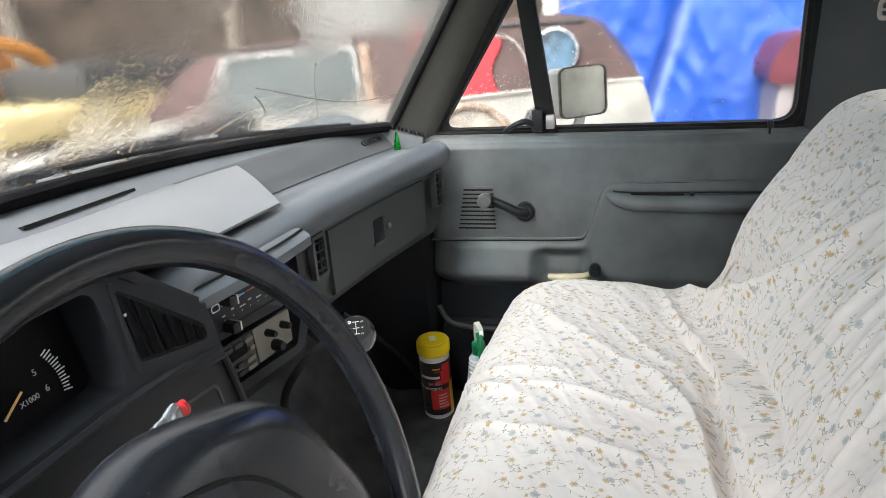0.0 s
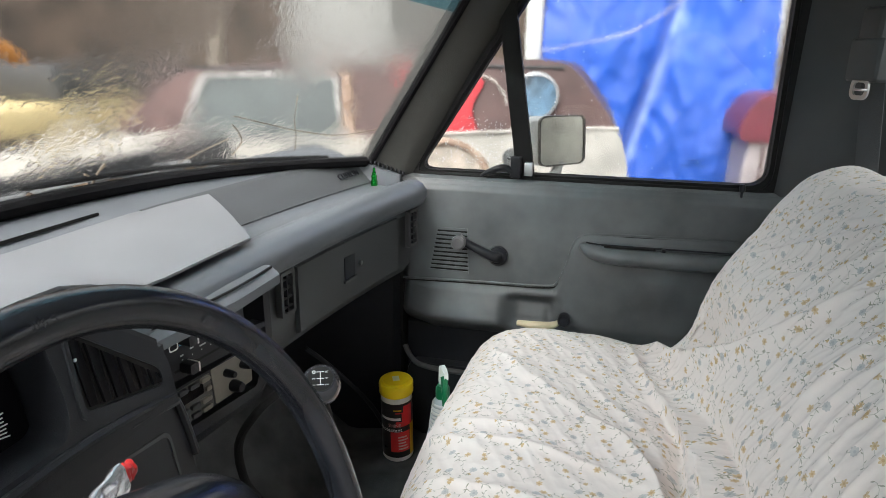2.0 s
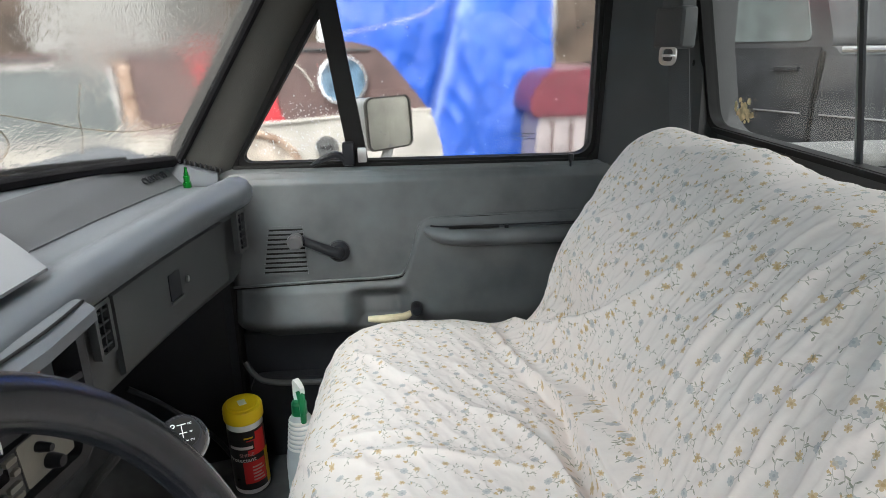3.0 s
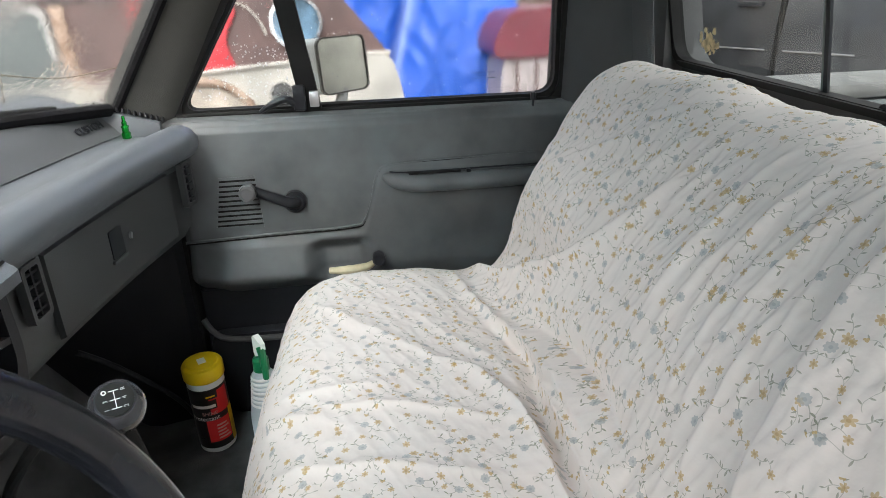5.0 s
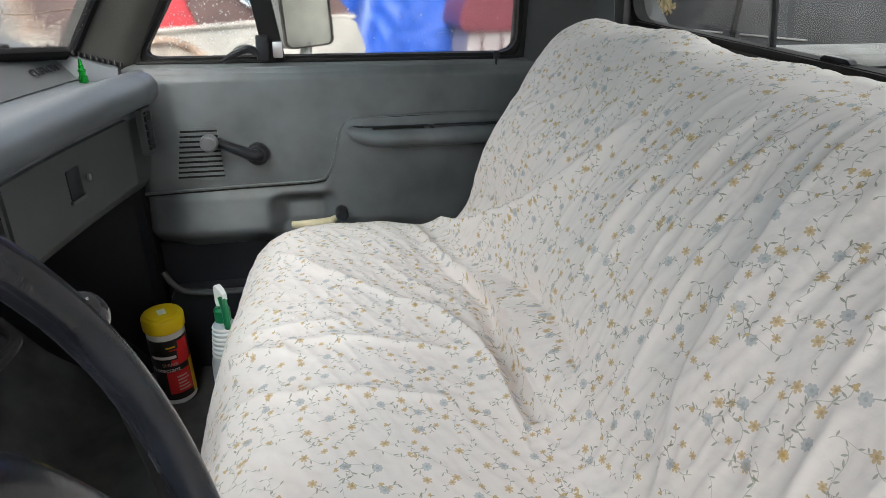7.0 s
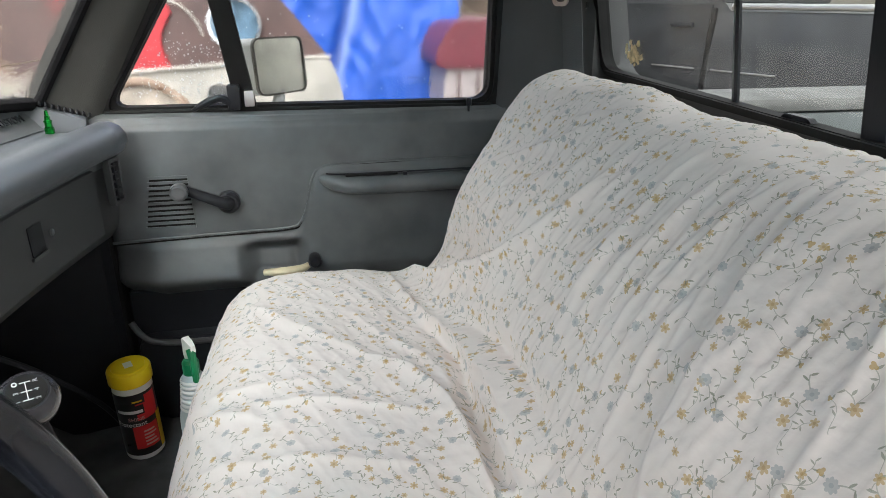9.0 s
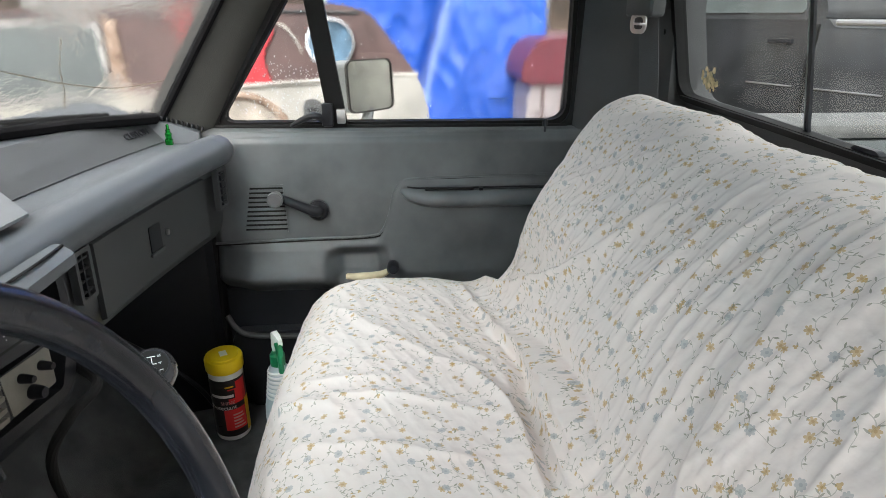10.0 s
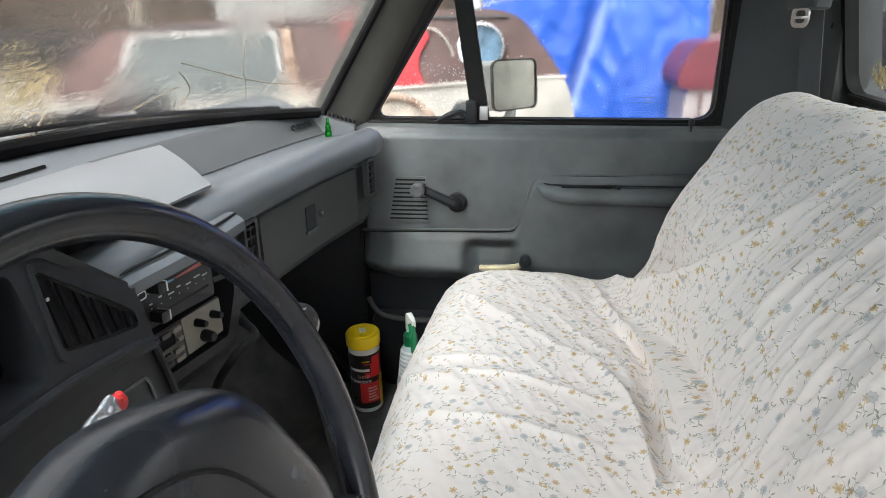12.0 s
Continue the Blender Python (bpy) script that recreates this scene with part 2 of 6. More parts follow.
def round_poly(pts, r, n=5):
    """An outline with its corners rounded; r is one radius or one a corner."""
    out = []
    k = len(pts)
    for i in range(k):
        p, a, b = Vector(pts[i]), Vector(pts[i - 1]), Vector(pts[(i + 1) % k])
        rr = r[i] if isinstance(r, (list, tuple)) else r
        u, v = (a - p), (b - p)
        d = min(rr, u.length * 0.49, v.length * 0.49)
        s, e = p + u.normalized() * d, p + v.normalized() * d
        for j in range(n + 1):
            t = j / n
            q = s * (1 - t) ** 2 + p * 2 * t * (1 - t) + e * t * t
            out.append((q.x, q.y))
    return out


def smooth_line(pts, n=8, closed=False):
    """Catmull-Rom through the points."""
    P = [Vector(p) for p in pts]
    out = []
    k = len(P)
    for i in range(k if closed else k - 1):
        a = P[i - 1] if (closed or i > 0) else P[0]
        b, c = P[i], P[(i + 1) % k]
        d = P[(i + 2) % k] if (closed or i + 2 < k) else P[-1]
        for j in range(n):
            t = j / n
            out.append(0.5 * (2 * b + (c - a) * t + (2 * a - 5 * b + 4 * c - d) * t * t + (3 * b - a - 3 * c + d) * t ** 3))
    if not closed:
        out.append(P[-1])
    return out


def tube(pts, r, sides=10, n=6, closed=False, flat=1.0):
    """A round bar along a smooth line; r is one radius or one a point."""
    line = smooth_line(pts, n, closed)
    k = len(line)
    bm = bmesh.new()
    rings = []
    up = Vector((0.13, 0.21, 0.97))
    for i, p in enumerate(line):
        d = (line[(i + 1) % k] - line[i - 1]) if closed or 0 < i < k - 1 else (line[min(i + 1, k - 1)] - line[max(i - 1, 0)])
        d.normalize()
        s = d.cross(up).normalized()
        t = s.cross(d)
        if isinstance(r, (list, tuple)):
            f = i / (k - 1) * (len(r) - 1)
            j = min(int(f), len(r) - 2)
            rr = r[j] * (1 - f + j) + r[j + 1] * (f - j)
        else:
            rr = r
        rings.append([bm.verts.new(p + rr * (math.cos(2 * math.pi * q / sides) * s + flat * math.sin(2 * math.pi * q / sides) * t)) for q in range(sides)])
    for i in range(k if closed else k - 1):
        a, b = rings[i], rings[(i + 1) % k]
        for q in range(sides):
            bm.faces.new((a[q], a[(q + 1) % sides], b[(q + 1) % sides], b[q]))
    if not closed:
        bm.faces.new(rings[0][::-1])
        bm.faces.new(rings[-1])
    return bm


def lathe(profile, sides=32, m=None, a0=0.0, a1=360.0):
    """A turned form: profile rows (radius, height)."""
    bm = bmesh.new()
    full = a1 - a0 >= 360
    cnt = sides if full else sides + 1
    rings = []
    for r, h in profile:
        if r < 1e-6 and full:
            rings.append([bm.verts.new((0, 0, h))])
        else:
            rings.append([bm.verts.new((r * math.cos(radians(a0 + (a1 - a0) * i / sides)), r * math.sin(radians(a0 + (a1 - a0) * i / sides)), h)) for i in range(cnt)])
    for a, b in zip(rings, rings[1:]):
        for i in range(sides):
            j = (i + 1) % cnt
            fa = [a[0]] if len(a) == 1 else [a[i], a[j]]
            fb = [b[0]] if len(b) == 1 else [b[j], b[i]]
            if len(fa) + len(fb) > 2:
                bm.faces.new(fa + fb)
    if m is not None:
        bmesh.ops.transform(bm, matrix=m, verts=bm.verts)
    return bm


def grid_sheet(nu, nv, f, thick=0.0):
    """A sheet of nu x nv points from f(u, v), u and v from 0 to 1."""
    bm = bmesh.new()
    V = [[bm.verts.new(f(i / (nu - 1), j / (nv - 1))) for j in range(nv)] for i in range(nu)]
    for i in range(nu - 1):
        for j in range(nv - 1):
            bm.faces.new((V[i][j], V[i + 1][j], V[i + 1][j + 1], V[i][j + 1]))
    if thick:
        bmesh.ops.recalc_face_normals(bm, faces=bm.faces)
        bmesh.ops.solidify(bm, geom=bm.faces[:], thickness=thick)
    return bm


def lettering(name, text, size, m, material, parent, extrude=0.0006, label=""):
    """Raised or printed letters as a mesh, in Blender's built-in font."""
    cu = bpy.data.curves.new("text", "FONT")
    cu.body, cu.size, cu.extrude, cu.align_x, cu.align_y = text, size, extrude, "CENTER", "CENTER"
    tmp = bpy.data.objects.new("text", cu)
    scene.collection.objects.link(tmp)
    bpy.context.view_layer.update()
    me = bpy.data.meshes.new_from_object(tmp.evaluated_get(bpy.context.evaluated_depsgraph_get()))
    bpy.data.objects.remove(tmp)
    me.transform(m)
    me.materials.clear()
    me.materials.append(material)
    ob = new(name, me)
    ob.parent = parent
    if label:
        ob["label"] = label
    return ob


def basis(origin, ex, ey):
    """The matrix whose x and y axes lie along ex and ey."""
    ex, ey = Vector(ex).normalized(), Vector(ey)
    ez = ex.cross(ey).normalized()
    ey = ez.cross(ex)
    m = Matrix((ex, ey, ez)).transposed().to_4x4()
    m.translation = origin
    return m


# ---- cab shell ----
def floor_height(x, y):
    hump = 0.17 * math.exp(-((x / 0.2) ** 4)) * (0.55 + 0.45 * min(1, max(0, (y - 0.1) / 0.5)))
    toe = 0.9 * max(0.0, y - 0.80) + 0.6 * max(0.0, y - 0.9)
    return 0.058 + hump + toe + 0.004 * noise.noise((x * 9, y * 9, 0))


setting("floor", grid_sheet(70, 60, lambda u, v: (-0.82 + 1.64 * u, -0.26 + 1.40 * v, floor_height(-0.82 + 1.64 * u, -0.26 + 1.40 * v)), -0.02), M_CARPET, "worn black rubber floor mat over the transmission hump", "floor")
setting("wall_front", box(-0.84, 0.84, 1.12, 1.16, -0.1, 0.73), M_DARK, "black firewall behind the dashboard", "wall")


def rear_y(z):
    return -0.226 + 0.17 * (z - 0.75)


def rear_place(off):
    return lambda a, b, d: (a, rear_y(b) + off - d, b)


r_out = round_poly([(-0.86, 0.02), (0.02, 0.015), (0.36, 0.015), (0.86, 0.02), (0.80, 1.22), (-0.80, 1.22)], [0.02, 0.01, 0.01, 0.02, 0.02, 0.02], 5)
r_in = round_poly([(-0.69, 0.720), (0.02, 0.720), (0.36, 0.731), (0.69, 0.740), (0.71, 1.085), (-0.71, 1.085)], [0.045, 0.1, 0.1, 0.045, 0.045, 0.045], 5)
setting("wall_rear", frame_plate(r_out, r_in, 0.05, rear_place(-0.012)), M_TRIMDK, "charcoal cab back panel round the rear window", "wall")
r_in2 = round_poly([(-0.675, 0.732), (0.02, 0.732), (0.36, 0.743), (0.675, 0.752), (0.695, 1.07), (-0.695, 1.07)], [0.035, 0.1, 0.1, 0.035, 0.035, 0.035], 5)
win_r = thing("window_1", "dusty sliding rear window with black rubber seal", "window", (0, 0, 0), "structure")
part("window_seal", frame_plate(r_in, r_in2, 0.022, rear_place(0.004)), M_RUBBER, win_r)


def rear_pane(x0, x1, z0, z1, off, mtl=None):
    return part("pane", prism([(x0, z0), (x1, z0), (x1 + 0.015 * (x1 > 0.6), z1), (x0 - 0.015 * (x0 < -0.6), z1)], 0.004, rear_place(off)), mtl or M_REARGLASS, win_r)


for args in ((0.321, 0.683, 0.727, 1.07, -0.012), (0.065, 0.33, 0.727, 1.07, -0.022), (-0.40, 0.09, 0.727, 1.07, -0.012), (-0.683, -0.39, 0.727, 1.07, -0.012)):
    p_ob = rear_pane(*args)
    p_ob.visible_shadow = False
part("mullion", prism([(0.084, 0.735), (0.113, 0.735), (0.113, 1.08), (0.084, 1.08)], 0.010, rear_place(-0.004), 0.003), M_DARK, win_r, "black slider frame bar")
part("mullion", prism([(-0.405, 0.73), (-0.379, 0.73), (-0.379, 1.08), (-0.405, 1.08)], 0.02, rear_place(0.004), 0.003), M_DARK, win_r)
part("channel", prism([(0.315, 0.738), (0.322, 0.738), (0.322, 1.075), (0.315, 1.075)], 0.004, rear_place(-0.008)), M_DARK, win_r, "thin black glass channel")
part("channel", prism([(0.326, 0.738), (0.331, 0.738), (0.331, 1.075), (0.326, 1.075)], 0.004, rear_place(-0.012)), mat("pale_glass_edge", (0.20, 0.23, 0.215), 0.4, var=0.2), win_r, "pale greenish glass edge")
part("track", prism([(-0.40, 0.724), (0.02, 0.724), (0.36, 0.735), (0.66, 0.744), (0.66, 0.750), (0.36, 0.742), (0.02, 0.731), (-0.40, 0.731)], 0.02, rear_place(0.010)), M_RUBBER, win_r, "black slider track along the sill")
part("catch", prism(round_poly([(0.175, 0.737), (0.225, 0.738), (0.218, 0.744), (0.182, 0.743)], 0.004), 0.01, rear_place(0.0), 0.002), M_DARK, win_r)
# a torn yellow sticker remnant on the glass
random.seed(4)
stick = bmesh.new()
for i in range(44):
    a, r = random.uniform(0, 6.28), random.uniform(0, 0.020)
    cx, cz, s = 0.584 + r * math.cos(a) * 1.5, 0.786 + r * math.sin(a), random.uniform(0.003, 0.0070)
    k = random.randint(4, 6)
    stick.faces.new([stick.verts.new((cx + s * math.cos(6.28 * j / k + a) * random.uniform(0.6, 1.3), rear_y(cz) - 0.0105, cz + s * math.sin(6.28 * j / k + a))) for j in range(k)])
tagged(part("sticker", stick, mat("torn_sticker_paper", (0.60, 0.48, 0.28), 0.8, var=0.4, scale=120), None, "", 0), "torn yellow-brown sticker remnant on the rear glass", "sticker")

setting("ceiling", box(-0.84, 0.84, -0.22, 0.62, 1.19, 1.23, 0.01), M_HEAD, "grey cab headliner", "ceiling")


# windshield: bowed, raked glass
def ws(x, s):
    """A place on the windshield: s from 0 at the base to 1 at the header."""
    yb, zb = 0.935 - 0.322 * x * x, 0.738 - 0.038 * (x / 0.76) ** 2
    return Vector((x * (1 - 0.09 * s), yb - 0.30 * s, zb + 0.455 * s))


wsh = thing("window_2", "fogged rain-wet windshield with a black rubber gasket", "windshield", (0, 0, 0), "structure")
p_ob = part("pane", grid_sheet(40, 16, lambda u, v: ws(-0.765 + 1.53 * u, v), 0.005), M_WINDSHIELD, wsh)
p_ob.visible_shadow = False
part("gasket", tube([ws(x, 0.0) + Vector((0, 0.0, 0.002)) for x in np.linspace(-0.75, 0.75, 15)], 0.011, 8, 3), M_SEAL, wsh)
part("gasket", tube([ws(0.763, s) for s in np.linspace(0.0, 1, 6)], 0.009, 8, 3), M_SEAL, wsh)
part("gasket", tube([ws(-0.763, s) for s in np.linspace(0.0, 1, 6)], 0.009, 8, 3), M_SEAL, wsh)
p_ob = part("tint_band", grid_sheet(30, 4, lambda u, v: ws(-0.76 + 1.52 * u, 0.645 + 0.355 * v) + Vector((0, 0.004, 0.003))), glass("blue_tint_film", (0.25, 0.55, 0.68)), wsh, "blue sun-tint strip")
p_ob.visible_shadow = False
setting("trim_header", tube([ws(x, 1.02) + Vector((0, -0.02, 0.01)) for x in np.linspace(-0.74, 0.74, 9)], 0.035, 10, 3), M_PILLAR, "dark header trim over the windshield", "trim")


def loft(rings):
    bm = bmesh.new()
    R = [[bm.verts.new(p) for p in r] for r in rings]
    k = len(R[0])
    for a, b in zip(R, R[1:]):
        for i in range(k):
            bm.faces.new((a[i], a[(i + 1) % k], b[(i + 1) % k], b[i]))
    bm.faces.new(R[0][::-1])
    bm.faces.new(R[-1])
    return bm


def a_pillar(side):
    rings = []
    for s in np.linspace(-0.12, 1.08, 14):
        w = ws(0.775, s)
        d = Vector((0.803 - 0.02 * s, 0.655 - 0.268 * s, 0.69 + 0.43 * s))
        n = Vector((-0.75, -0.55, 0.1)).normalized() * 0.016
        mid = (w + d) / 2 + n
        ring = [w + Vector((-0.012, 0, 0)), w * 0.75 + d * 0.25 + n * 0.85, mid, w * 0.25 + d * 0.75 + n * 0.8, d, d + Vector((0.05, 0.02, 0)), w + Vector((0.05, 0.05, 0))]
        rings.append([Vector((p.x * side, p.y, p.z)) for p in ring])
    return loft(rings)


pil = setting("trim_pillar_1", a_pillar(1), M_PILLAR, "dark textured windshield pillar trim with one screw", "pillar")
part("screw", lathe([(0, 0.003), (0.005, 0.002), (0.006, 0)], 12, basis((0.768, 0.70, 0.765), (0.6, -0.75, 0), (0.2, 0.1, 1))), M_DARK, pil)
setting("trim_pillar_2", a_pillar(-1), M_PILLAR, "dark textured windshield pillar trim", "pillar")


# ---- passenger door ----
DX = 0.78
door = thing("door_1", "grey vinyl truck door with crank window", "door", (0, 0, 0), "structure")


def door_place(x):
    return lambda a, b, d: (x - d, a, b)


def ramp(v, lo, hi):
    t = min(1.0, max(0.0, (v - lo) / (hi - lo)))
    return t * t * (3 - 2 * t)


def bead_z(y):
    """Height of the moulded line that parts the upper panel from the padded one."""
    return 0.445 + 0.128 * ramp(-y, -0.352, -0.292)


def door_depth(y, z):
    """How far the moulded panel stands into the cab."""
    padded = ramp(bead_z(y) - z, 0.002, 0.016)
    d = 0.003 * ramp(z, 0.48, 0.62) + 0.007 * padded * ramp(-y, -0.36, -0.28)
    # front bolster: full at the top, curling under at its foot
    front = ramp(y, 0.30, 0.37)
    d += front * (0.010 * ramp(bead_z(y) - z, 0.002, 0.022) + 0.022 * ramp(0.44 - z, 0.0, 0.085))
    d -= 0.065 * ramp(0.372 - z, 0.0, 0.070) * (0.4 + 0.6 * front)
    d -= 0.026 * padded * front * ramp(y, 0.600, 0.678)
    # handle recess
    d -= 0.044 * ramp(y, 0.318, 0.356) * ramp(-y, -0.466, -0.418) * ramp(z, 0.335, 0.368) * ramp(-z, -0.436, -0.398)
    # rounded shoulder to the window ledge and to the hinge edge
    d -= 0.012 * ramp(z, 0.645, 0.668) + 0.012 * ramp(y, 0.668, 0.682)
    return d + 0.0012 * noise.noise((y * 7, z * 9, 3))


part("door_panel", grid_sheet(190, 150, lambda u, v: (DX - door_depth(-0.15 + 0.832 * u, 0.24 + 0.428 * v), -0.15 + 0.832 * u, 0.24 + 0.428 * v), -0.004), M_PLASTIC, door, "moulded grey vinyl panel", 60)
part("door_core", box(DX + 0.052, DX + 0.070, -0.15, 0.68, 0.24, 0.645), M_DARK, door)
part("sill_cap", tube([(0.812, 0.70, 0.651), (0.812, 0.3, 0.649), (0.812, -0.17, 0.648)], 0.030, 14, 6, flat=0.85), M_PLASTIC, door, "rounded grey window ledge")
ridge = [(DX - 0.001, 0.680, 0.442), (DX - 0.001, 0.50, 0.447), (DX - 0.001, 0.365, 0.450), (DX - 0.001, 0.338, 0.462), (DX - 0.001, 0.322, 0.50), (DX - 0.001, 0.312, 0.545), (DX - 0.001, 0.295, 0.566), (DX - 0.001, 0.25, 0.573), (DX - 0.001, 0.05, 0.577), (DX - 0.001, -0.14, 0.58)]
# dark tube in place of the shadow line under the bead
part("bead_shadow", tube([(x + 0.001, y, z - 0.004) for x, y, z in ridge], 0.0022, 6, 6), M_RUBBER, door)
part("bead", tube(ridge, 0.0026, 8, 6), M_PLASTIC, door, "raised bead round the door panel")
part("armrest", tube([(DX + 0.0, 0.296, 0.548), (DX - 0.016, 0.27, 0.540), (DX - 0.026, 0.22, 0.535), (DX - 0.028, 0.05, 0.535), (DX - 0.024, -0.14, 0.538)], [0.007, 0.017, 0.0185, 0.0185, 0.0185], 12, 6, flat=0.95), M_PLASTIC, door, "long padded armrest bar")
part("armrest_groove", tube([(DX - 0.014, 0.285, 0.5575), (DX - 0.020, 0.24, 0.5560), (DX - 0.020, 0.05, 0.5565), (DX - 0.020, -0.14, 0.5575)], 0.0018, 6, 6), M_DARK, door)
part("grip_slot", box(DX - 0.030, DX - 0.016, 0.150, 0.250, 0.5525, 0.5560, 0.0015), M_RUBBER, door, "dark grip slot in the armrest")
part("clip", box(DX - 0.030, DX - 0.015, 0.131, 0.139, 0.550, 0.557, 0.001), M_DARK, door)
# speaker slots
part("grille_backing", prism([(0.6, 0.562), (0.536, 0.562), (0.532, 0.466), (0.617, 0.466)], 0.002, door_place(DX)), M_RUBBER, door, "dark speaker grille")
for i in range(11):
    z = 0.466 + 0.0096 * i
    y1 = 0.617 - 0.017 * i / 10 + 0.002
    part("slat", prism([(y1, z - 0.0026), (y1, z + 0.0026), (0.531 + 0.004 * i / 10, z + 0.0026), (0.531 + 0.004 * i / 10, z - 0.0026)], 0.004, door_place(DX)), M_PLASTIC, door)
# crank
crank = part("window_crank", tube([(0.764, 0.467, 0.511), (0.752, 0.475, 0.515), (0.748, 0.50, 0.527), (0.752, 0.545, 0.546)], [0.013, 0.011, 0.010, 0.009], 12, 6), M_DARK, door, "black window crank arm")
part("boss", lathe([(0.021, 0), (0.021, 0.012), (0.016, 0.018), (0, 0.02)], 24, basis((DX, 0.467, 0.511), (0, 0, 1), (0, 1, 0))), M_DARK, crank)
part("knob", lathe([(0.0, 0.0), (0.010, 0.0), (0.012, 0.008), (0.0155, 0.022), (0.015, 0.034), (0.011, 0.038), (0, 0.039)], 20, basis((0.757, 0.545, 0.546), (0, 0, 1), (0, 1, 0))), mat("worn_grey_knob", (0.085, 0.088, 0.092), 0.35, var=0.2), crank, "worn grey crank knob")
# door pull in a dark recess
pull = part("door_pull", tube([(0.744, 0.415, 0.374), (0.736, 0.38, 0.376), (0.738, 0.345, 0.378), (0.75, 0.33, 0.38)], [0.006, 0.0085, 0.008, 0.006], 10, 6, flat=1.0), M_CREAM, door, "yellowed cream pull lever")
part("pivot", lathe([(0.013, 0), (0.013, 0.02), (0.009, 0.026), (0, 0.026)], 16, basis((0.752, 0.318, 0.392), (0, 0, 1), (0, 1, 0))), M_DARK, pull)
part("map_pocket", prism(round_poly([(0.66, 0.06), (0.668, 0.245), (0.20, 0.245), (0.20, 0.06)], 0.03), 0.03, door_place(DX + 0.01), 0.01), M_DARK, door, "black moulded map pocket")
part("pocket_lip", tube([(0.752, 0.668, 0.290), (0.744, 0.652, 0.266), (0.738, 0.622, 0.250), (0.735, 0.53, 0.245), (0.735, 0.2, 0.243)], 0.006, 10, 6), M_TRIMDK, door)
part("pocket_back", prism([(0.675, 0.05), (0.675, 0.33), (-0.15, 0.33), (-0.15, 0.05)], 0.02, door_place(DX + 0.04)), M_DARK, door)
part("lock_pin", lathe([(0.0025, -0.01), (0.0025, 0.006), (0.0055, 0.010), (0.0055, 0.020), (0.004, 0.023), (0, 0.023)], 14, pose(0.789, 0.0, 0.666)), M_DARK, door, "black lock button")

GX = 0.815
w_out = round_poly([(0.71, 0.650), (-0.13, 0.650), (-0.13, 1.17), (0.34, 1.17)], 0.02, 5)
w_in = round_poly([(0.664, 0.673), (-0.056, 0.671), (-0.044, 1.10), (0.388, 1.10)], [0.036, 0.045, 0.05, 0.06], 5)
w_in2 = round_poly([(0.650, 0.684), (-0.048, 0.683), (-0.036, 1.092), (0.383, 1.092)], [0.030, 0.038, 0.045, 0.05], 5)


def side_place(x):
    return lambda a, b, d: (x + d - 0.10 * (b - 0.69), a, b)


part("window_frame", frame_plate(w_out, w_in, 0.05, side_place(GX - 0.012)), M_RUBBER, door)
part("window_seal", frame_plate(w_in, w_in2, 0.03, side_place(GX - 0.006)), M_RUBBER, door)
p_ob = part("pane", prism(w_in2, 0.004, side_place(GX + 0.006)), M_SIDEGLASS, door, "rain-spotted door glass")
p_ob.visible_shadow = False
part("division_bar", prism([(0.437, 0.676), (0.401, 0.676), (0.463, 1.10), (0.497, 1.10)], 0.024, side_place(GX - 0.016), 0.002), M_RUBBER, door, "black vent-window division bar")
latch = part("vent_latch", join(box(0.782, 0.802, 0.428, 0.450, 0.678, 0.723, 0.004), tube([(0.79, 0.443, 0.688), (0.785, 0.463, 0.700), (0.787, 0.492, 0.690), (0.79, 0.512, 0.678)], [0.008, 0.007, 0.006, 0.003], 8, 5)), M_DARK, door, "black vent-window latch")
part("plate", box(0.783, 0.7965, 0.404, 0.421, 0.684, 0.712, 0.002), M_STEEL, latch)
# window maker's mark, as plain strokes
for y0, y1, z in ((0.115, 0.070, 0.7265), (0.105, 0.078, 0.721), (0.115, 0.068, 0.7155)):
    part("mark", prism([(y0, z), (y1, z), (y1, z + 0.0011), (y0, z + 0.0011)], 0.0006, side_place(GX + 0.004)), M_TRAY, door)
part("weatherstrip", tube([(0.806, 0.66, 0.676), (0.806, 0.3, 0.674), (0.806, -0.05, 0.672)], 0.005, 8, 5), M_RUBBER, door)

part("door_shell", box(0.83, 0.875, -0.16, 0.77, 0.03, 0.66, 0.01), M_DARK, door)
part("hinge_edge", box(0.79, 0.84, 0.683, 0.72, 0.03, 0.66, 0.004), M_RUBBER, door, "black rubber door edge")
# kick panel and B-pillar
setting("trim_kick", loft([[Vector(p) for p in ((0.79, 0.69, z), (0.765, 0.70, z), (0.74, 0.80, z), (0.72, 1.1, z), (0.80, 1.1, z))] for z in (0.02, 0.25, 0.50, 0.61)]), M_DARK, "black kick panel under the dash", "trim")
setting("trim_pillar_3", loft([[Vector((x - (0.10 if x > 0.7 else -0.06) * max(0, z - 0.69), y, z)) for x, y in ((0.815, -0.055), (0.795, -0.066), (0.783, -0.09), (0.772, -0.105), (0.765, -0.15), (0.735, -0.185), (0.68, -0.205), (0.68, -0.26), (0.88, -0.26), (0.88, -0.055))] for z in (0.05, 0.4, 0.69, 0.9, 1.21)]), M_TRIMDK, "charcoal door pillar trim", "pillar")
setting("wall_roof_side", box(0.72, 0.88, -0.25, 0.45, 1.12, 1.21, 0.02), M_TRIMDK, "dark roof rail trim", "trim")

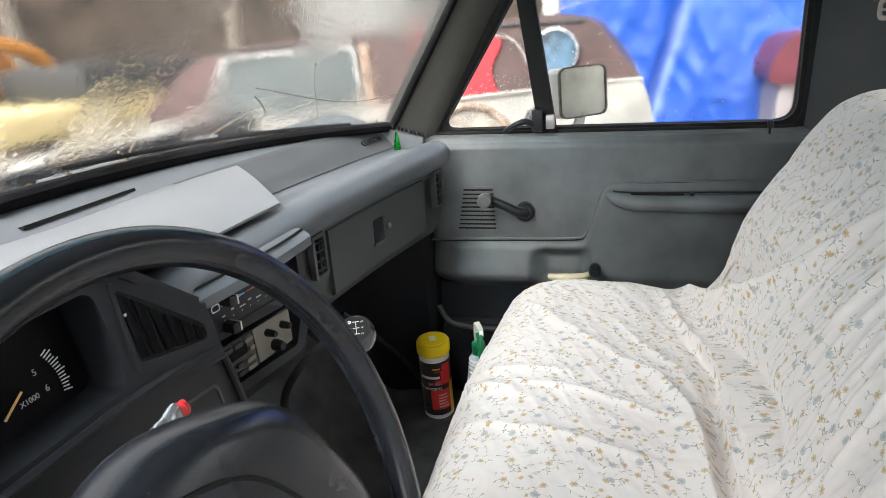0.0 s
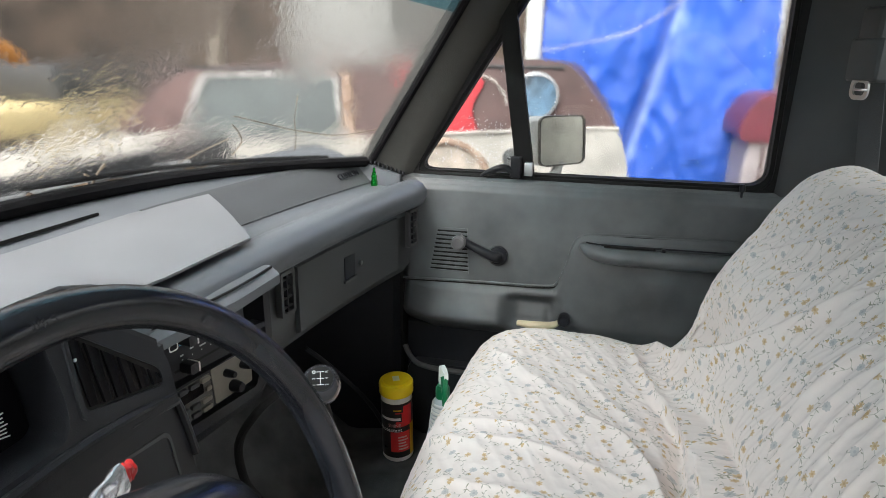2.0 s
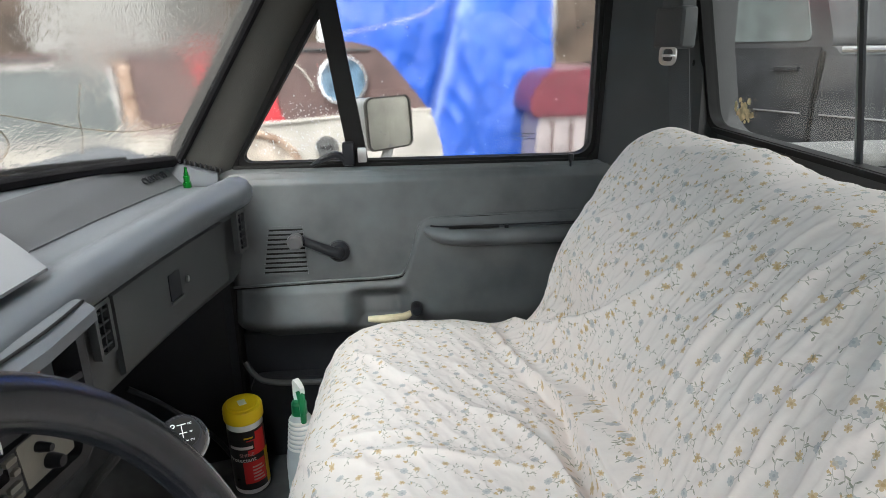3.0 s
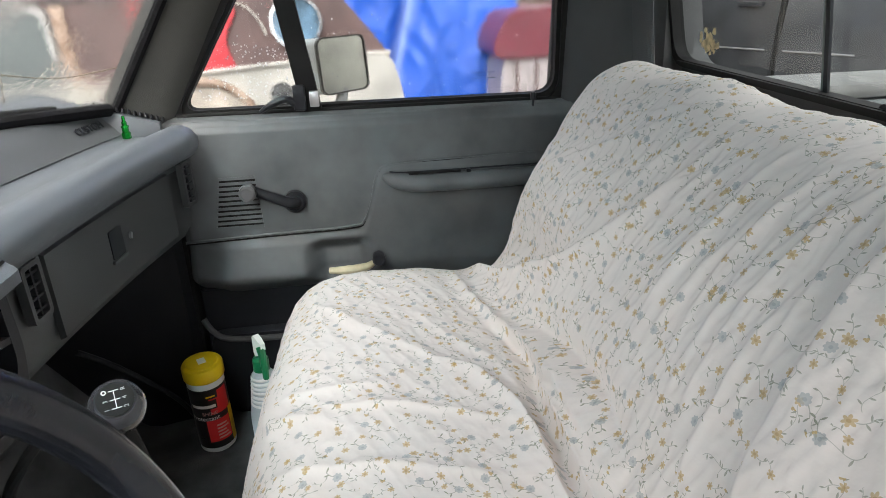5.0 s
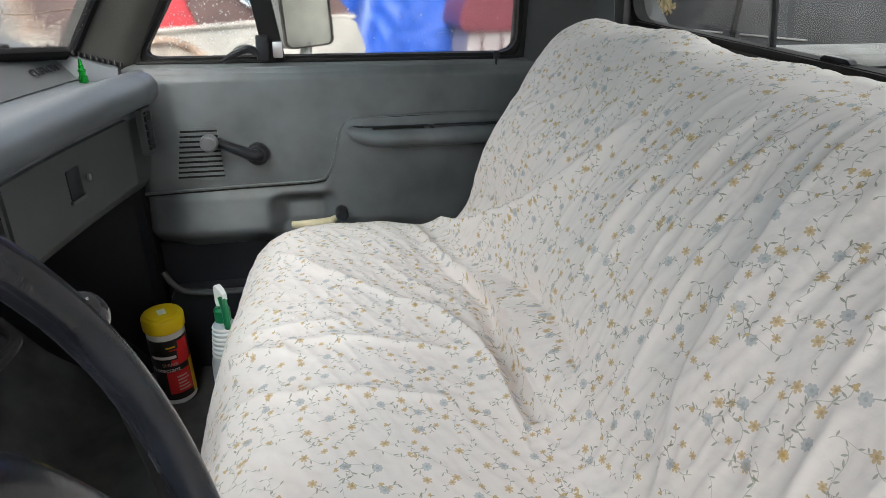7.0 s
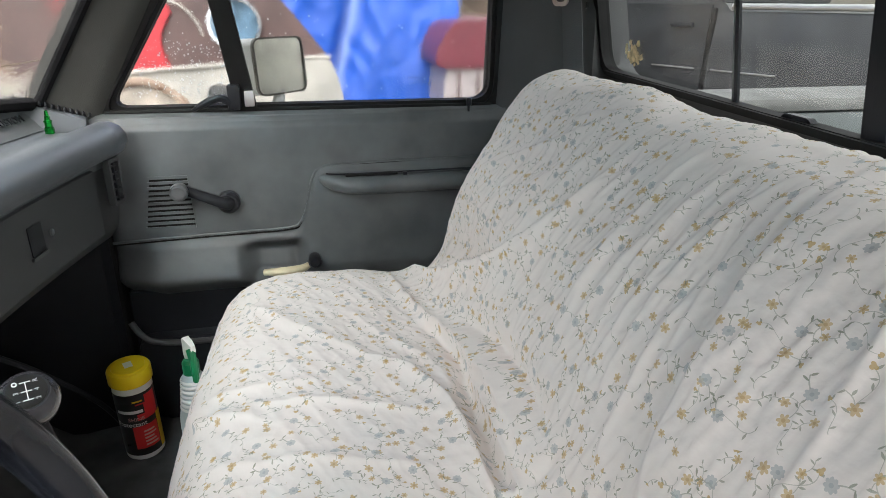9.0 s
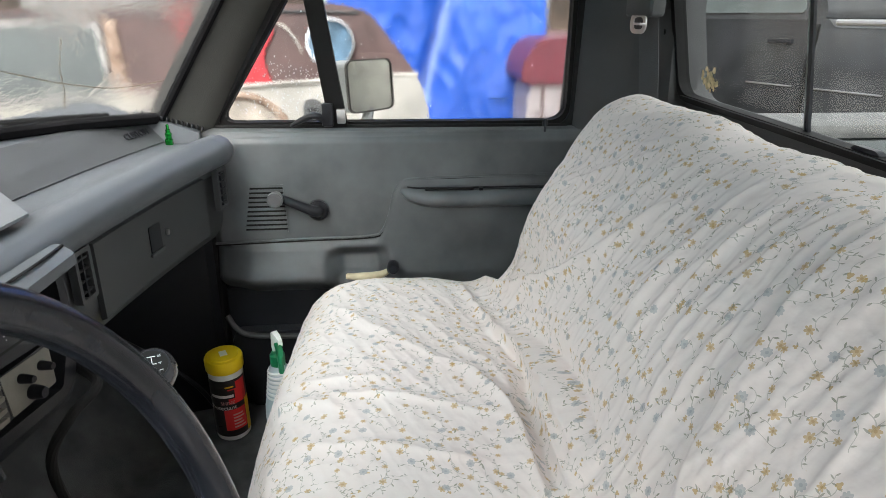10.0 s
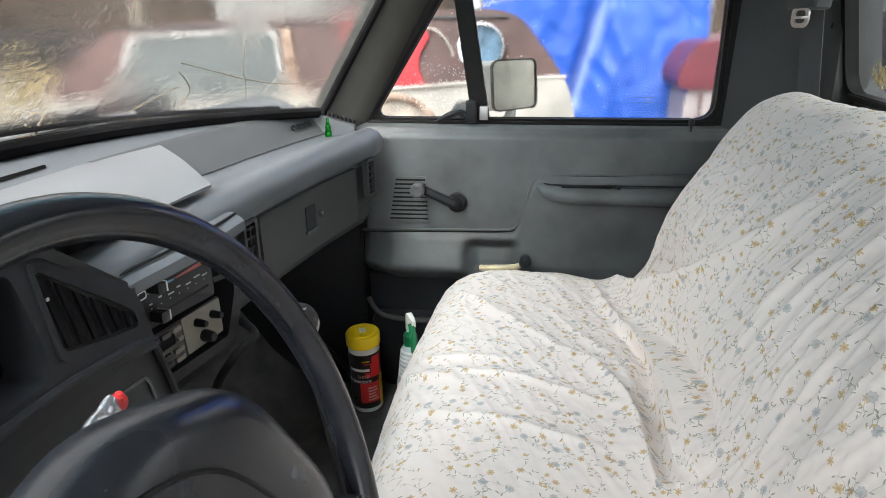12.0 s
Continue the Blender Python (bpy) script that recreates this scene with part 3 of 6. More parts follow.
# seat belt
belt = thing("seat_belt", "grey seat belt with chrome latch plate on the pillar", "seat belt")
part("webbing", grid_sheet(8, 16, lambda u, v: (0.655 - 0.045 * (1 - v) + 0.0 + (u - 0.5) * 0.046 * 0.8, -0.135 - 0.02 * (1 - v) + (u - 0.5) * 0.02, 0.58 + 0.34 * v), 0.0015), M_BELT, belt)
part("guide", join(box(-0.034, 0.034, -0.018, 0.018, -0.04, 0.028, 0.010, 3, pose(0.655, -0.13, 0.925, 0, 0, 20)), box(-0.024, 0.024, -0.02, 0.02, 0.02, 0.075, 0.012, 3, pose(0.66, -0.135, 0.925, 0, 0, 20))), M_FACE, belt, "dark grey belt guide cover")
part("latch_plate", frame_plate(rounded(-0.019, 0.019, -0.016, 0.018, 0.012), rounded(-0.0125, 0.0125, -0.009, 0.011, 0.006), 0.003, lambda a, b, d: (0.648 + a * 0.94, -0.116 + a * 0.34 - d, 0.874 + b)), M_STEEL, belt, "chrome latch plate")
part("latch_bar", box(0.627, 0.668, -0.121, -0.112, 0.872, 0.876, 0.0015), M_STEEL, belt)
part("screw", lathe([(0, 0.003), (0.005, 0.002), (0.006, 0)], 12, basis((0.70, -0.19, 0.86), (1, -0.3, 0), (0, 0, 1))), M_RUBBER, belt)

# driver's side: closed door out of view; its tinted pane is added to dim daylight
d2 = thing("door_2", "closed grey vinyl driver's door, out of view, with an added tinted window", "door", (0, 0, 0), "structure")
part("door_panel", box(-0.86, -0.79, -0.16, 0.75, 0.02, 0.67, 0.01), M_PLASTIC, d2)
part("window_frame", frame_plate(w_out, w_in, 0.05, lambda a, b, d: (-(GX - 0.012 + d - 0.10 * (b - 0.69)), a, b)), M_TRIMDK, d2)
part("sill_cap", tube([(-0.812, 0.70, 0.662), (-0.812, 0.3, 0.66), (-0.812, -0.17, 0.658)], 0.028, 12, 6), M_PLASTIC, d2)
part("pane", prism(w_in2, 0.004, lambda a, b, d: (-(GX + 0.006 + d - 0.10 * (b - 0.69)), a, b)), glass("light_cutting_driver_glass", tint=(0.80, 0.80, 0.80), shine=0.3), d2, "unseen door glass, tinted to cut the light")
setting("trim_pillar_4", box(-0.86, -0.70, -0.26, -0.10, 0.02, 1.21, 0.02), M_TRIMDK, "charcoal door pillar trim", "pillar")
setting("wall_roof_side_2", box(-0.88, -0.72, -0.25, 0.45, 1.12, 1.21, 0.02), M_TRIMDK, "dark roof rail trim", "trim")
setting("wall_kick_side", box(-0.86, -0.76, 0.72, 1.14, 0.02, 0.72, 0.01), M_DARK, "black kick panel", "trim")

# ---- side mirror ----
mir = thing("side_mirror", "white-backed square door mirror with wet glass", "mirror")
MM = basis((0.963, 0.357, 0.739), (0.70, -0.71, 0.0), (0.10, 0.0, 1)) @ Matrix.Diagonal((1.22, 0.99, 1, 1))
part("housing", moved(prism(rounded(-0.056, 0.056, -0.056, 0.056, 0.016), 0.05, lambda a, b, d: (a, b, -d), 0.012, 3), MM), M_PAINT, mir)
part("bezel", moved(frame_plate(rounded(-0.057, 0.057, -0.057, 0.057, 0.017), rounded(-0.0535, 0.0535, -0.0535, 0.0535, 0.014), 0.006, lambda a, b, d: (a, b, d)), MM), mat("weathered_mirror_rim", (0.16, 0.155, 0.14), 0.45, 0.6, var=0.3, scale=60), mir)
part("mirror_glass", moved(prism(rounded(-0.054, 0.054, -0.054, 0.054, 0.014), 0.002, lambda a, b, d: (a, b, d + 0.001)), MM), M_MIRROR, mir, "rain-streaked mirror glass")
part("bracket", tube([(0.965, 0.36, 0.69), (0.95, 0.365, 0.668), (0.90, 0.38, 0.655), (0.84, 0.39, 0.645)], 0.012, 10, 6), M_PAINT, mir)


# ---- dashboard ----
def bow(x):
    return -0.16 * x * x


dash = thing("dashboard", "blue-grey padded pickup dashboard with a tray and glove box", "dashboard")
SECTION = [(0.99, 0.70), (0.955, 0.734), (0.91, 0.724), (0.880, 0.712), (0.871, 0.708), (0.866, 0.701), (0.834, 0.664), (0.822, 0.657), (0.780, 0.657), (0.750, 0.668), (0.738, 0.674), (0.722, 0.674), (0.708, 0.667), (0.700, 0.654), (0.700, 0.640), (0.707, 0.626), (0.718, 0.618), (0.735, 0.613), (0.737, 0.600)]


def sweep(section, xs, bowed=True):
    bm = bmesh.new()
    R = [[bm.verts.new((x, y + (bow(x) if bowed else 0), z)) for y, z in section] for x in xs]
    for a, b in zip(R, R[1:]):
        for i in range(len(section) - 1):
            bm.faces.new((a[i], b[i], b[i + 1], a[i + 1]))
    for ring in (R[0][::-1], R[-1]):
        bm.faces.new(ring)
    return bm


pad_bm = sweep(SECTION, [-0.15 + 0.882 * i / 24 for i in range(25)] + [0.738, 0.743, 0.746])
for v in pad_bm.verts:
    # the roll is rounded off at the door end
    k = max(0.0, (v.co.x - 0.731) / 0.015) ** 2
    if k > 0 and v.co.y < 0.715:
        mid = Vector((v.co.x, 0.672, 0.640))
        v.co = v.co.lerp(mid, 0.42 * k)
part("pad", pad_bm, M_PAD, dash, "blue-grey dash pad", 50)
part("pad_driver", sweep(SECTION[:6] + [(0.83, 0.69), (0.83, 0.60), (0.97, 0.60)], [-0.775 + 0.625 * i / 16 for i in range(17)]), M_PAD, dash)
wall = [(0.8785, 0.7135), (0.8695, 0.7095), (0.8648, 0.7025), (0.8325, 0.6658), (0.8262, 0.6615), (0.84, 0.65), (0.89, 0.70)]
part("tray_back", sweep(wall, [0.20 + 0.57 * i / 14 for i in range(15)]), M_TRAY, dash, "mid-grey back of the dash tray")
FACE = [(0.738, 0.612), (0.740, 0.520), (0.746, 0.488), (0.762, 0.466), (0.80, 0.446), (0.95, 0.41), (0.95, 0.612)]
part("lower_face", sweep(FACE, [0.19 + 0.560 * i / 16 for i in range(17)]), M_FACE, dash)


def on_face(a, b, d, y0=0.738):
    return (a, y0 + bow(a) - d, b)


def strip(pts, depth, y0=0.738, bevel=0.0):
    return prism(pts, depth, lambda a, b, d: on_face(a, b, d, y0), bevel)


def wide(x0, x1, z0, z1, depth, y0=0.738, n=10):
    """A plate that follows the bow of the dash."""
    xs = [x0 + (x1 - x0) * i / n for i in range(n + 1)]
    return sweep([(y0, z0), (y0 - depth, z0 + 0.003), (y0 - depth, z1 - 0.003), (y0, z1)], xs)


glove = part("glove_box", wide(0.330, 0.672, 0.494, 0.607, 0.008, 0.739), M_FACE, dash, "closed dark grey glove box door")
part("latch_recess", strip(rounded(0.472, 0.506, 0.536, 0.578, 0.003), 0.0095, 0.739), M_DARK, glove)
part("latch_lip", strip(rounded(0.468, 0.508, 0.531, 0.536, 0.002), 0.012, 0.739), M_PLASTIC, glove)
part("lock", moved(lathe([(0.005, 0), (0.005, 0.003), (0, 0.003)], 12), basis((0.520, 0.727 + bow(0.52), 0.556), (1, 0, 0), (0, 0, 1))), M_STEEL, glove)


def louvre(name, x0, x1, z0, z1, y0, parent):
    v = part(name, frame_plate(rounded(x0 - 0.006, x1 + 0.006, z0 - 0.006, z1 + 0.006, 0.005), rounded(x0, x1, z0, z1, 0.003), 0.010, lambda a, b, d: on_face(a, b, d, y0)), M_FACE, parent, "black air vent")
    part("backing", strip(rounded(x0 - 0.002, x1 + 0.002, z0 - 0.002, z1 + 0.002, 0.003), 0.002, y0), M_RUBBER, v)
    k = int((z1 - z0) / 0.012)
    for i in range(k):
        z = z0 + (z1 - z0) * (i + 0.5) / k
        part("fin", strip([(x0, z - 0.0015), (x1, z - 0.0015), (x1, z + 0.0015), (x0, z + 0.0015)], 0.008, y0), M_DARK, v)
    part("fin", strip([((x0 + x1) / 2 - 0.0015, z0), ((x0 + x1) / 2 + 0.0015, z0), ((x0 + x1) / 2 + 0.0015, z1), ((x0 + x1) / 2 - 0.0015, z1)], 0.0085, y0), M_DARK, v)
    return v


louvre("air_vent", 0.278, 0.304, 0.548, 0.606, 0.734, dash)
louvre("air_vent", 0.690, 0.714, 0.546, 0.612, 0.722, dash)
em = lettering("emblem", "CUSTOM", 0.0175, basis((0.690, 0.8445 + bow(0.690), 0.6835), (1, 2 * -0.16 * 0.694, 0), (0, 0.66, 0.75)), M_DARK, dash, 0.0012, "dark raised trim-level letters")
part("tray_end", loft([[(0.742, 0.790, 0.7125), (0.752, 0.790, 0.7145), (0.778, 0.775, 0.712), (0.778, 0.78, 0.655), (0.728, 0.79, 0.655)], [(0.758, 0.72, 0.686), (0.765, 0.722, 0.689), (0.779, 0.72, 0.688), (0.779, 0.72, 0.65), (0.742, 0.72, 0.65)], [(0.768, 0.682, 0.671), (0.773, 0.682, 0.674), (0.780, 0.682, 0.674), (0.780, 0.682, 0.645), (0.758, 0.682, 0.645)]]), M_PAD, dash)
# defroster ribs at the passenger corner
for i in range(13):
    t = i / 12
    part("rib", box(-0.006, 0.006, -0.0016, 0.0016, -0.004, 0.004, 0.001, 1, pose(0.748 + 0.030 * t, 0.775 - 0.098 * t, 0.7135 - 0.036 * t, 0, 20, 0)), M_DARK, dash)

# pale cover board over the driver's half
edge_a, edge_b = (0.323, 0.866), (0.205, 0.722)
cov = bmesh.new()
NC = 24
top, bot = [], []
for j in range(NC + 1):
    t = j / NC
    xr = edge_b[0] + (edge_a[0] - edge_b[0]) * t
    row_t, row_b = [], []
    for i in range(NC + 1):
        x = -0.76 + (xr + 0.76) * i / NC
        y = edge_b[1] + (edge_a[1] - edge_b[1] + 0.10 * (xr - x) * (1 if x > -0.2 else 0.52 / max(0.52, xr - x))) * t
        lift = min(1.0, max(0.0, (0.03 - x) / 0.17))
        lift = lift * lift * (3 - 2 * lift)
        z = 0.685 + 0.027 * t + 0.005 * math.sin(math.pi * t) + 0.050 * lift * (1 - t) ** 1.3
        y -= 0.022 * lift * (1 - t)
        row_t.append(cov.verts.new((x, y + bow(x), z)))
        row_b.append(cov.verts.new((x, y + bow(x), z - 0.003)))
    top.append(row_t)
    bot.append(row_b)
for rows in (top, bot):
    for j in range(NC):
        for i in range(NC):
            cov.faces.new((rows[j][i], rows[j][i + 1], rows[j + 1][i + 1], rows[j + 1][i]))
rim = [*[(0, i) for i in range(NC)], *[(j, NC) for j in range(NC)], *[(NC, i) for i in range(NC, 0, -1)], *[(j, 0) for j in range(NC, 0, -1)]]
for (j, i), (q, p) in zip(rim, rim[1:] + rim[:1]):
    cov.faces.new((top[j][i], bot[j][i], bot[q][p], top[q][p]))
part("cover_board", cov, M_COVER, dash, "pale grey smooth dash cover")
part("defrost_slot", moved(box(-0.085, 0.085, -0.004, 0.004, -0.002, 0.002), pose(0.060, 0.892, 0.7180, -14, 0, 0)), M_RUBBER, dash, "narrow black defroster slot")

# instrument cluster
CY = 0.665


def clu_place(y0):
    return lambda a, b, d: (a, y0 + 0.22 * (b - 0.68) - d, b)


clu = part("cluster_bezel", frame_plate(round_poly([(-0.64, 0.622), (-0.056, 0.604), (-0.052, 0.655), (-0.143, 0.726), (-0.64, 0.728)], [0.01, 0.006, 0.02, 0.02, 0.03]), round_poly([(-0.60, 0.634), (-0.170, 0.634), (-0.164, 0.66), (-0.166, 0.716), (-0.60, 0.717)], [0.02, 0.014, 0.01, 0.012, 0.02]), 0.055, clu_place(CY + 0.055)), M_DARK, dash, "black instrument cluster surround")
part("gauge_lens", prism([(-0.61, 0.628), (-0.17, 0.628), (-0.17, 0.724), (-0.61, 0.724)], 0.004, clu_place(CY + 0.040)), M_GAUGE, clu, "black gauge lens")
GB = clu_place(CY + 0.034)


def on_gauge(x, z, ang=0.0):
    return basis(GB(x, z, 0.001), (math.cos(ang), 0, math.sin(ang)), (-math.sin(ang), 0.2, math.cos(ang)))


for ch, x, z in (("5", -0.211, 0.668), ("6", -0.207, 0.653)):
    lettering("numeral", ch, 0.0072, on_gauge(x, z), M_INKDIM, clu, 0.0003)
lettering("numeral", "X1000", 0.006, on_gauge(-0.223, 0.652), M_INKDIM, clu, 0.0003)
for i in range(14):
    a = radians(-14 + 44 * i / 13)
    part("tick", moved(box(-0.004, 0.002 + 0.002 * (i % 3 == 0), -0.0005, 0.0005, 0, 0.0004), on_gauge(-0.237 + 0.046 * math.cos(a), 0.655 + 0.046 * math.sin(a), a)), M_INK, clu)
part("needle", moved(box(-0.010, 0.012, -0.0008, 0.0008, 0.001, 0.002), on_gauge(-0.237, 0.655, 0.65)), M_AMBER, clu, "amber tachometer needle")
pod = part("side_vent", frame_plate(round_poly([(-0.158, 0.640), (-0.064, 0.618), (-0.062, 0.645), (-0.150, 0.717)], 0.008), round_poly([(-0.153, 0.646), (-0.070, 0.627), (-0.068, 0.642), (-0.147, 0.710)], 0.008), 0.004, clu_place(CY + 0.0015)), M_DARK, clu, "black slatted vent beside the gauges")
part("backing", prism(round_poly([(-0.155, 0.643), (-0.066, 0.622), (-0.065, 0.644), (-0.148, 0.714)], 0.008), 0.002, clu_place(CY + 0.001)), M_RUBBER, pod)
for i in range(6):
    x = -0.148 + 0.0132 * i
    zt = 0.707 - (x + 0.148) * 0.90
    zb = 0.648 - (x + 0.148) * 0.23
    part("fin", prism([(x, zb), (x + 0.010, zb - 0.002), (x + 0.010, max(zb + 0.004, zt - 0.009)), (x, max(zb + 0.006, zt))], 0.003 + 0.001 * (i % 2), clu_place(CY), 0.001), M_GAUGE, pod)
part("glint", moved(box(-0.0012, 0.0012, -0.0012, 0.0012, 0, 0.001), basis((-0.1495, CY - 0.003, 0.688), (1, 0, 0), (0, 0, 1))), M_STEEL, pod)
part("top_hood", loft([[(x, y, z) for y, z in ((CY + 0.016, 0.716), (CY + 0.010, 0.727), (0.71, 0.731), (0.80, 0.705), (0.80, 0.69), (CY + 0.03, 0.718))] for x in (-0.66, -0.40, -0.155)]), M_DARK, clu)
part("hood_slope", loft([[(x, y, z) for y, z in ((CY + 0.004, zz - 0.012), (CY + 0.004, zz), (0.76, zz - 0.004), (0.76, zz - 0.03))] for x, zz in ((-0.157, 0.732), (-0.138, 0.728), (-0.050, 0.660))]), M_DARK, clu)
part("cluster_side", loft([[(x, y, z) for y, z in ((CY, 0.606), (CY, 0.654), (0.76, 0.654), (0.76, 0.606))] for x in (-0.053, -0.047)]), M_DARK, clu)
part("trim_line", tube([(-0.62, CY - 0.014, 0.628), (-0.30, CY - 0.014, 0.627), (-0.16, CY - 0.013, 0.625), (-0.055, CY - 0.012, 0.610)], 0.004, 6, 5), M_DARK, clu)
low_c = part("column_cover", prism(round_poly([(-0.66, 0.40), (-0.040, 0.47), (-0.052, 0.600), (-0.15, 0.612), (-0.66, 0.620)], 0.010), 0.045, lambda a, b, d: (a, CY + 0.035 - d - 0.30 * max(0, 0.60 - b) * 0.4, b), 0.006, 3), M_DARK, dash, "black lower steering cover")
part("cover_panel", frame_plate(round_poly([(-0.15, 0.49), (-0.066, 0.50), (-0.070, 0.580), (-0.15, 0.590)], 0.01), round_poly([(-0.147, 0.494), (-0.069, 0.503), (-0.073, 0.577), (-0.147, 0.587)], 0.009), 0.0025, lambda a, b, d: (a, CY - 0.009 - d - 0.12 * max(0, 0.60 - b), b)), M_FACE, low_c)
part("cover_corner", tube([(-0.115, CY - 0.012, 0.610), (-0.062, CY - 0.012, 0.602), (-0.050, CY - 0.012, 0.592), (-0.044, CY - 0.020, 0.54)], 0.004, 8, 5), M_DARK, low_c)

# centre stack, turned to the driver: brow, heater panel, radio


def stk(y0):
    """Places on the stack's slanting face: a along it, b up, d out of it."""
    return lambda a, b, d: (a - 0.16 * d, y0 - 0.17 * a - d, b)


brow = part("brow", loft([[(x, y0 + dy, z) for dy, z in ((0.06, 0.664), (0.02, 0.660), (-0.018, 0.648), (-0.026, 0.642), (-0.026, 0.630), (0.06, 0.626))] for x, y0 in ((-0.062, 0.722), (0.0, 0.714), (0.10, 0.700), (0.195, 0.698), (0.205, 0.706))]), M_PAD, dash, "blue-grey brow over the centre stack")
part("brow_line", tube([(-0.055, 0.707, 0.6515), (0.10, 0.685, 0.6515), (0.197, 0.684, 0.6505)], 0.0016, 6, 5), M_RUBBER, brow)
stack = part("stack_surround", frame_plate(round_poly([(-0.045, 0.490), (0.188, 0.482), (0.206, 0.555), (0.203, 0.632), (-0.045, 0.632)], [0.01, 0.03, 0.02, 0.006, 0.01], 5), round_poly([(0.026, 0.502), (0.168, 0.496), (0.193, 0.552), (0.192, 0.622), (0.026, 0.622)], [0.004, 0.006, 0.01, 0.01, 0.004], 5), 0.045, stk(0.770)), M_DARK, dash, "black centre stack surround")
part("stack_back", prism([(-0.05, 0.486), (0.200, 0.486), (0.200, 0.63), (-0.05, 0.63)], 0.004, stk(0.768)), M_RUBBER, stack)
part("stack_side", loft([[(x, y, z) for y, z in ((0.700, 0.56), (0.697, 0.630), (0.78, 0.630), (0.78, 0.48), (0.715, 0.484))] for x in (0.203, 0.207)]), M_DARK, stack)
part("cubby_bar", prism([(0.152, 0.575), (0.193, 0.570), (0.193, 0.577), (0.152, 0.582)], 0.02, stk(0.745)), M_DARK, stack)
heat = part("heater_panel", prism(round_poly([(0.026, 0.566), (0.152, 0.560), (0.152, 0.616), (0.026, 0.620)], 0.004), 0.020, stk(0.746), 0.001), M_DARK, dash, "black heater control panel")
HP = 0.7258
part("blue_stripe", prism([(0.044, 0.6035), (0.044, 0.6085), (0.055, 0.6085), (0.085, 0.6065), (0.085, 0.6045), (0.055, 0.6035)], 0.0005, stk(HP)), M_BLUEPR, heat, "blue cold stripe")
part("red_stripe", prism([(0.087, 0.6050), (0.087, 0.6065), (0.120, 0.6090), (0.132, 0.6090), (0.132, 0.6045), (0.118, 0.6045)], 0.0005, stk(HP)), M_REDPR, heat, "red warm stripe")
part("stripe_end", frame_plate(rounded(0.030, 0.043, 0.601, 0.6105, 0.003), rounded(0.0315, 0.0415, 0.6025, 0.609, 0.0025), 0.0006, stk(HP)), M_INK, heat)
for z in (0.612, 0.5745):
    part("slot", prism(rounded(0.034, 0.14, z, z + 0.003, 0.001), 0.0005, stk(HP)), M_RUBBER, heat)
for i, w in enumerate((0.006, 0.007, 0.012, 0.008, 0.011, 0.014, 0.012)):
    x = 0.044 + 0.0145 * i
    part("print", prism(rounded(x, x + w * 0.8, 0.5905 + 0.003 * (i % 2), 0.5925 + 0.003 * (i % 2), 0.0006), 0.0005, stk(HP)), M_INKDIM, heat)
    part("print_dot", prism(rounded(x + 0.002, x + 0.0035, 0.5855, 0.587, 0.0005), 0.0005, stk(HP)), M_INKDIM, heat)
for x, z in ((0.052, 0.611), (0.050, 0.578)):
    lv = part("lever", prism(rounded(x - 0.008, x + 0.004, z - 0.006, z + 0.006, 0.002), 0.016, stk(HP), 0.001), M_DARK, heat)
    part("tip", prism(rounded(x + 0.0035, x + 0.0055, z - 0.006, z + 0.006, 0.0008), 0.0165, stk(HP)), M_INK, lv)
radio = part("radio", prism(rounded(0.030, 0.165, 0.502, 0.552, 0.003), 0.020, stk(0.752), 0.002), M_DARK, dash, "small old car radio with a worn warm-grey face")
RY = 0.7318
part("face_plate", prism(round_poly([(0.096, 0.503), (0.162, 0.503), (0.162, 0.549), (0.092, 0.551)], 0.003), 0.0012, stk(RY)), M_RADIO, radio, "worn warm-grey metal face")
part("face_wear", prism(round_poly([(0.034, 0.504), (0.093, 0.504), (0.090, 0.549), (0.034, 0.549)], 0.003), 0.0008, stk(RY)), mat("dark_worn_radio_face", (0.07, 0.068, 0.06), 0.5, var=0.35, scale=60), radio)
part("display", prism(rounded(0.044, 0.078, 0.528, 0.541, 0.002), 0.0016, stk(RY)), M_GAUGE, radio)
for x0, x1, z in ((0.040, 0.052, 0.545), (0.056, 0.070, 0.545), (0.074, 0.087, 0.545), (0.040, 0.052, 0.519), (0.056, 0.068, 0.519), (0.072, 0.087, 0.519), (0.040, 0.052, 0.508), (0.056, 0.068, 0.508), (0.072, 0.087, 0.508), (0.080, 0.088, 0.532)):
    part("button", prism(rounded(x0, x1, z - 0.0028, z + 0.0028, 0.001), 0.005, stk(RY), 0.001), M_RADIO if x0 > 0.07 else M_TRIMDK, radio)
for x, z, r in ((0.126, 0.514, 0.0078), (0.116, 0.536, 0.0052), (0.145, 0.534, 0.0052)):
    part("knob", lathe([(r, 0), (r * 1.05, 0.003), (r * 0.85, 0.013), (r * 0.7, 0.015), (0, 0.015)], 18, basis((x, RY - 0.17 * x - 0.001, z), (1, -0.17, 0), (0, 0, 1))), M_DARK, radio, "black radio knob")
part("under_panel", loft([[(x, y0 + y, z) for y, z in ((0.0, 0.488), (0.012, 0.462), (0.05, 0.445), (0.20, 0.44), (0.20, 0.49))] for x, y0 in ((-0.045, 0.735), (0.08, 0.715), (0.19, 0.697))]), M_DARK, dash)
part("grey_bracket", box(0.035, 0.075, 0.735, 0.76, 0.425, 0.462, 0.003), M_TRAY, dash)

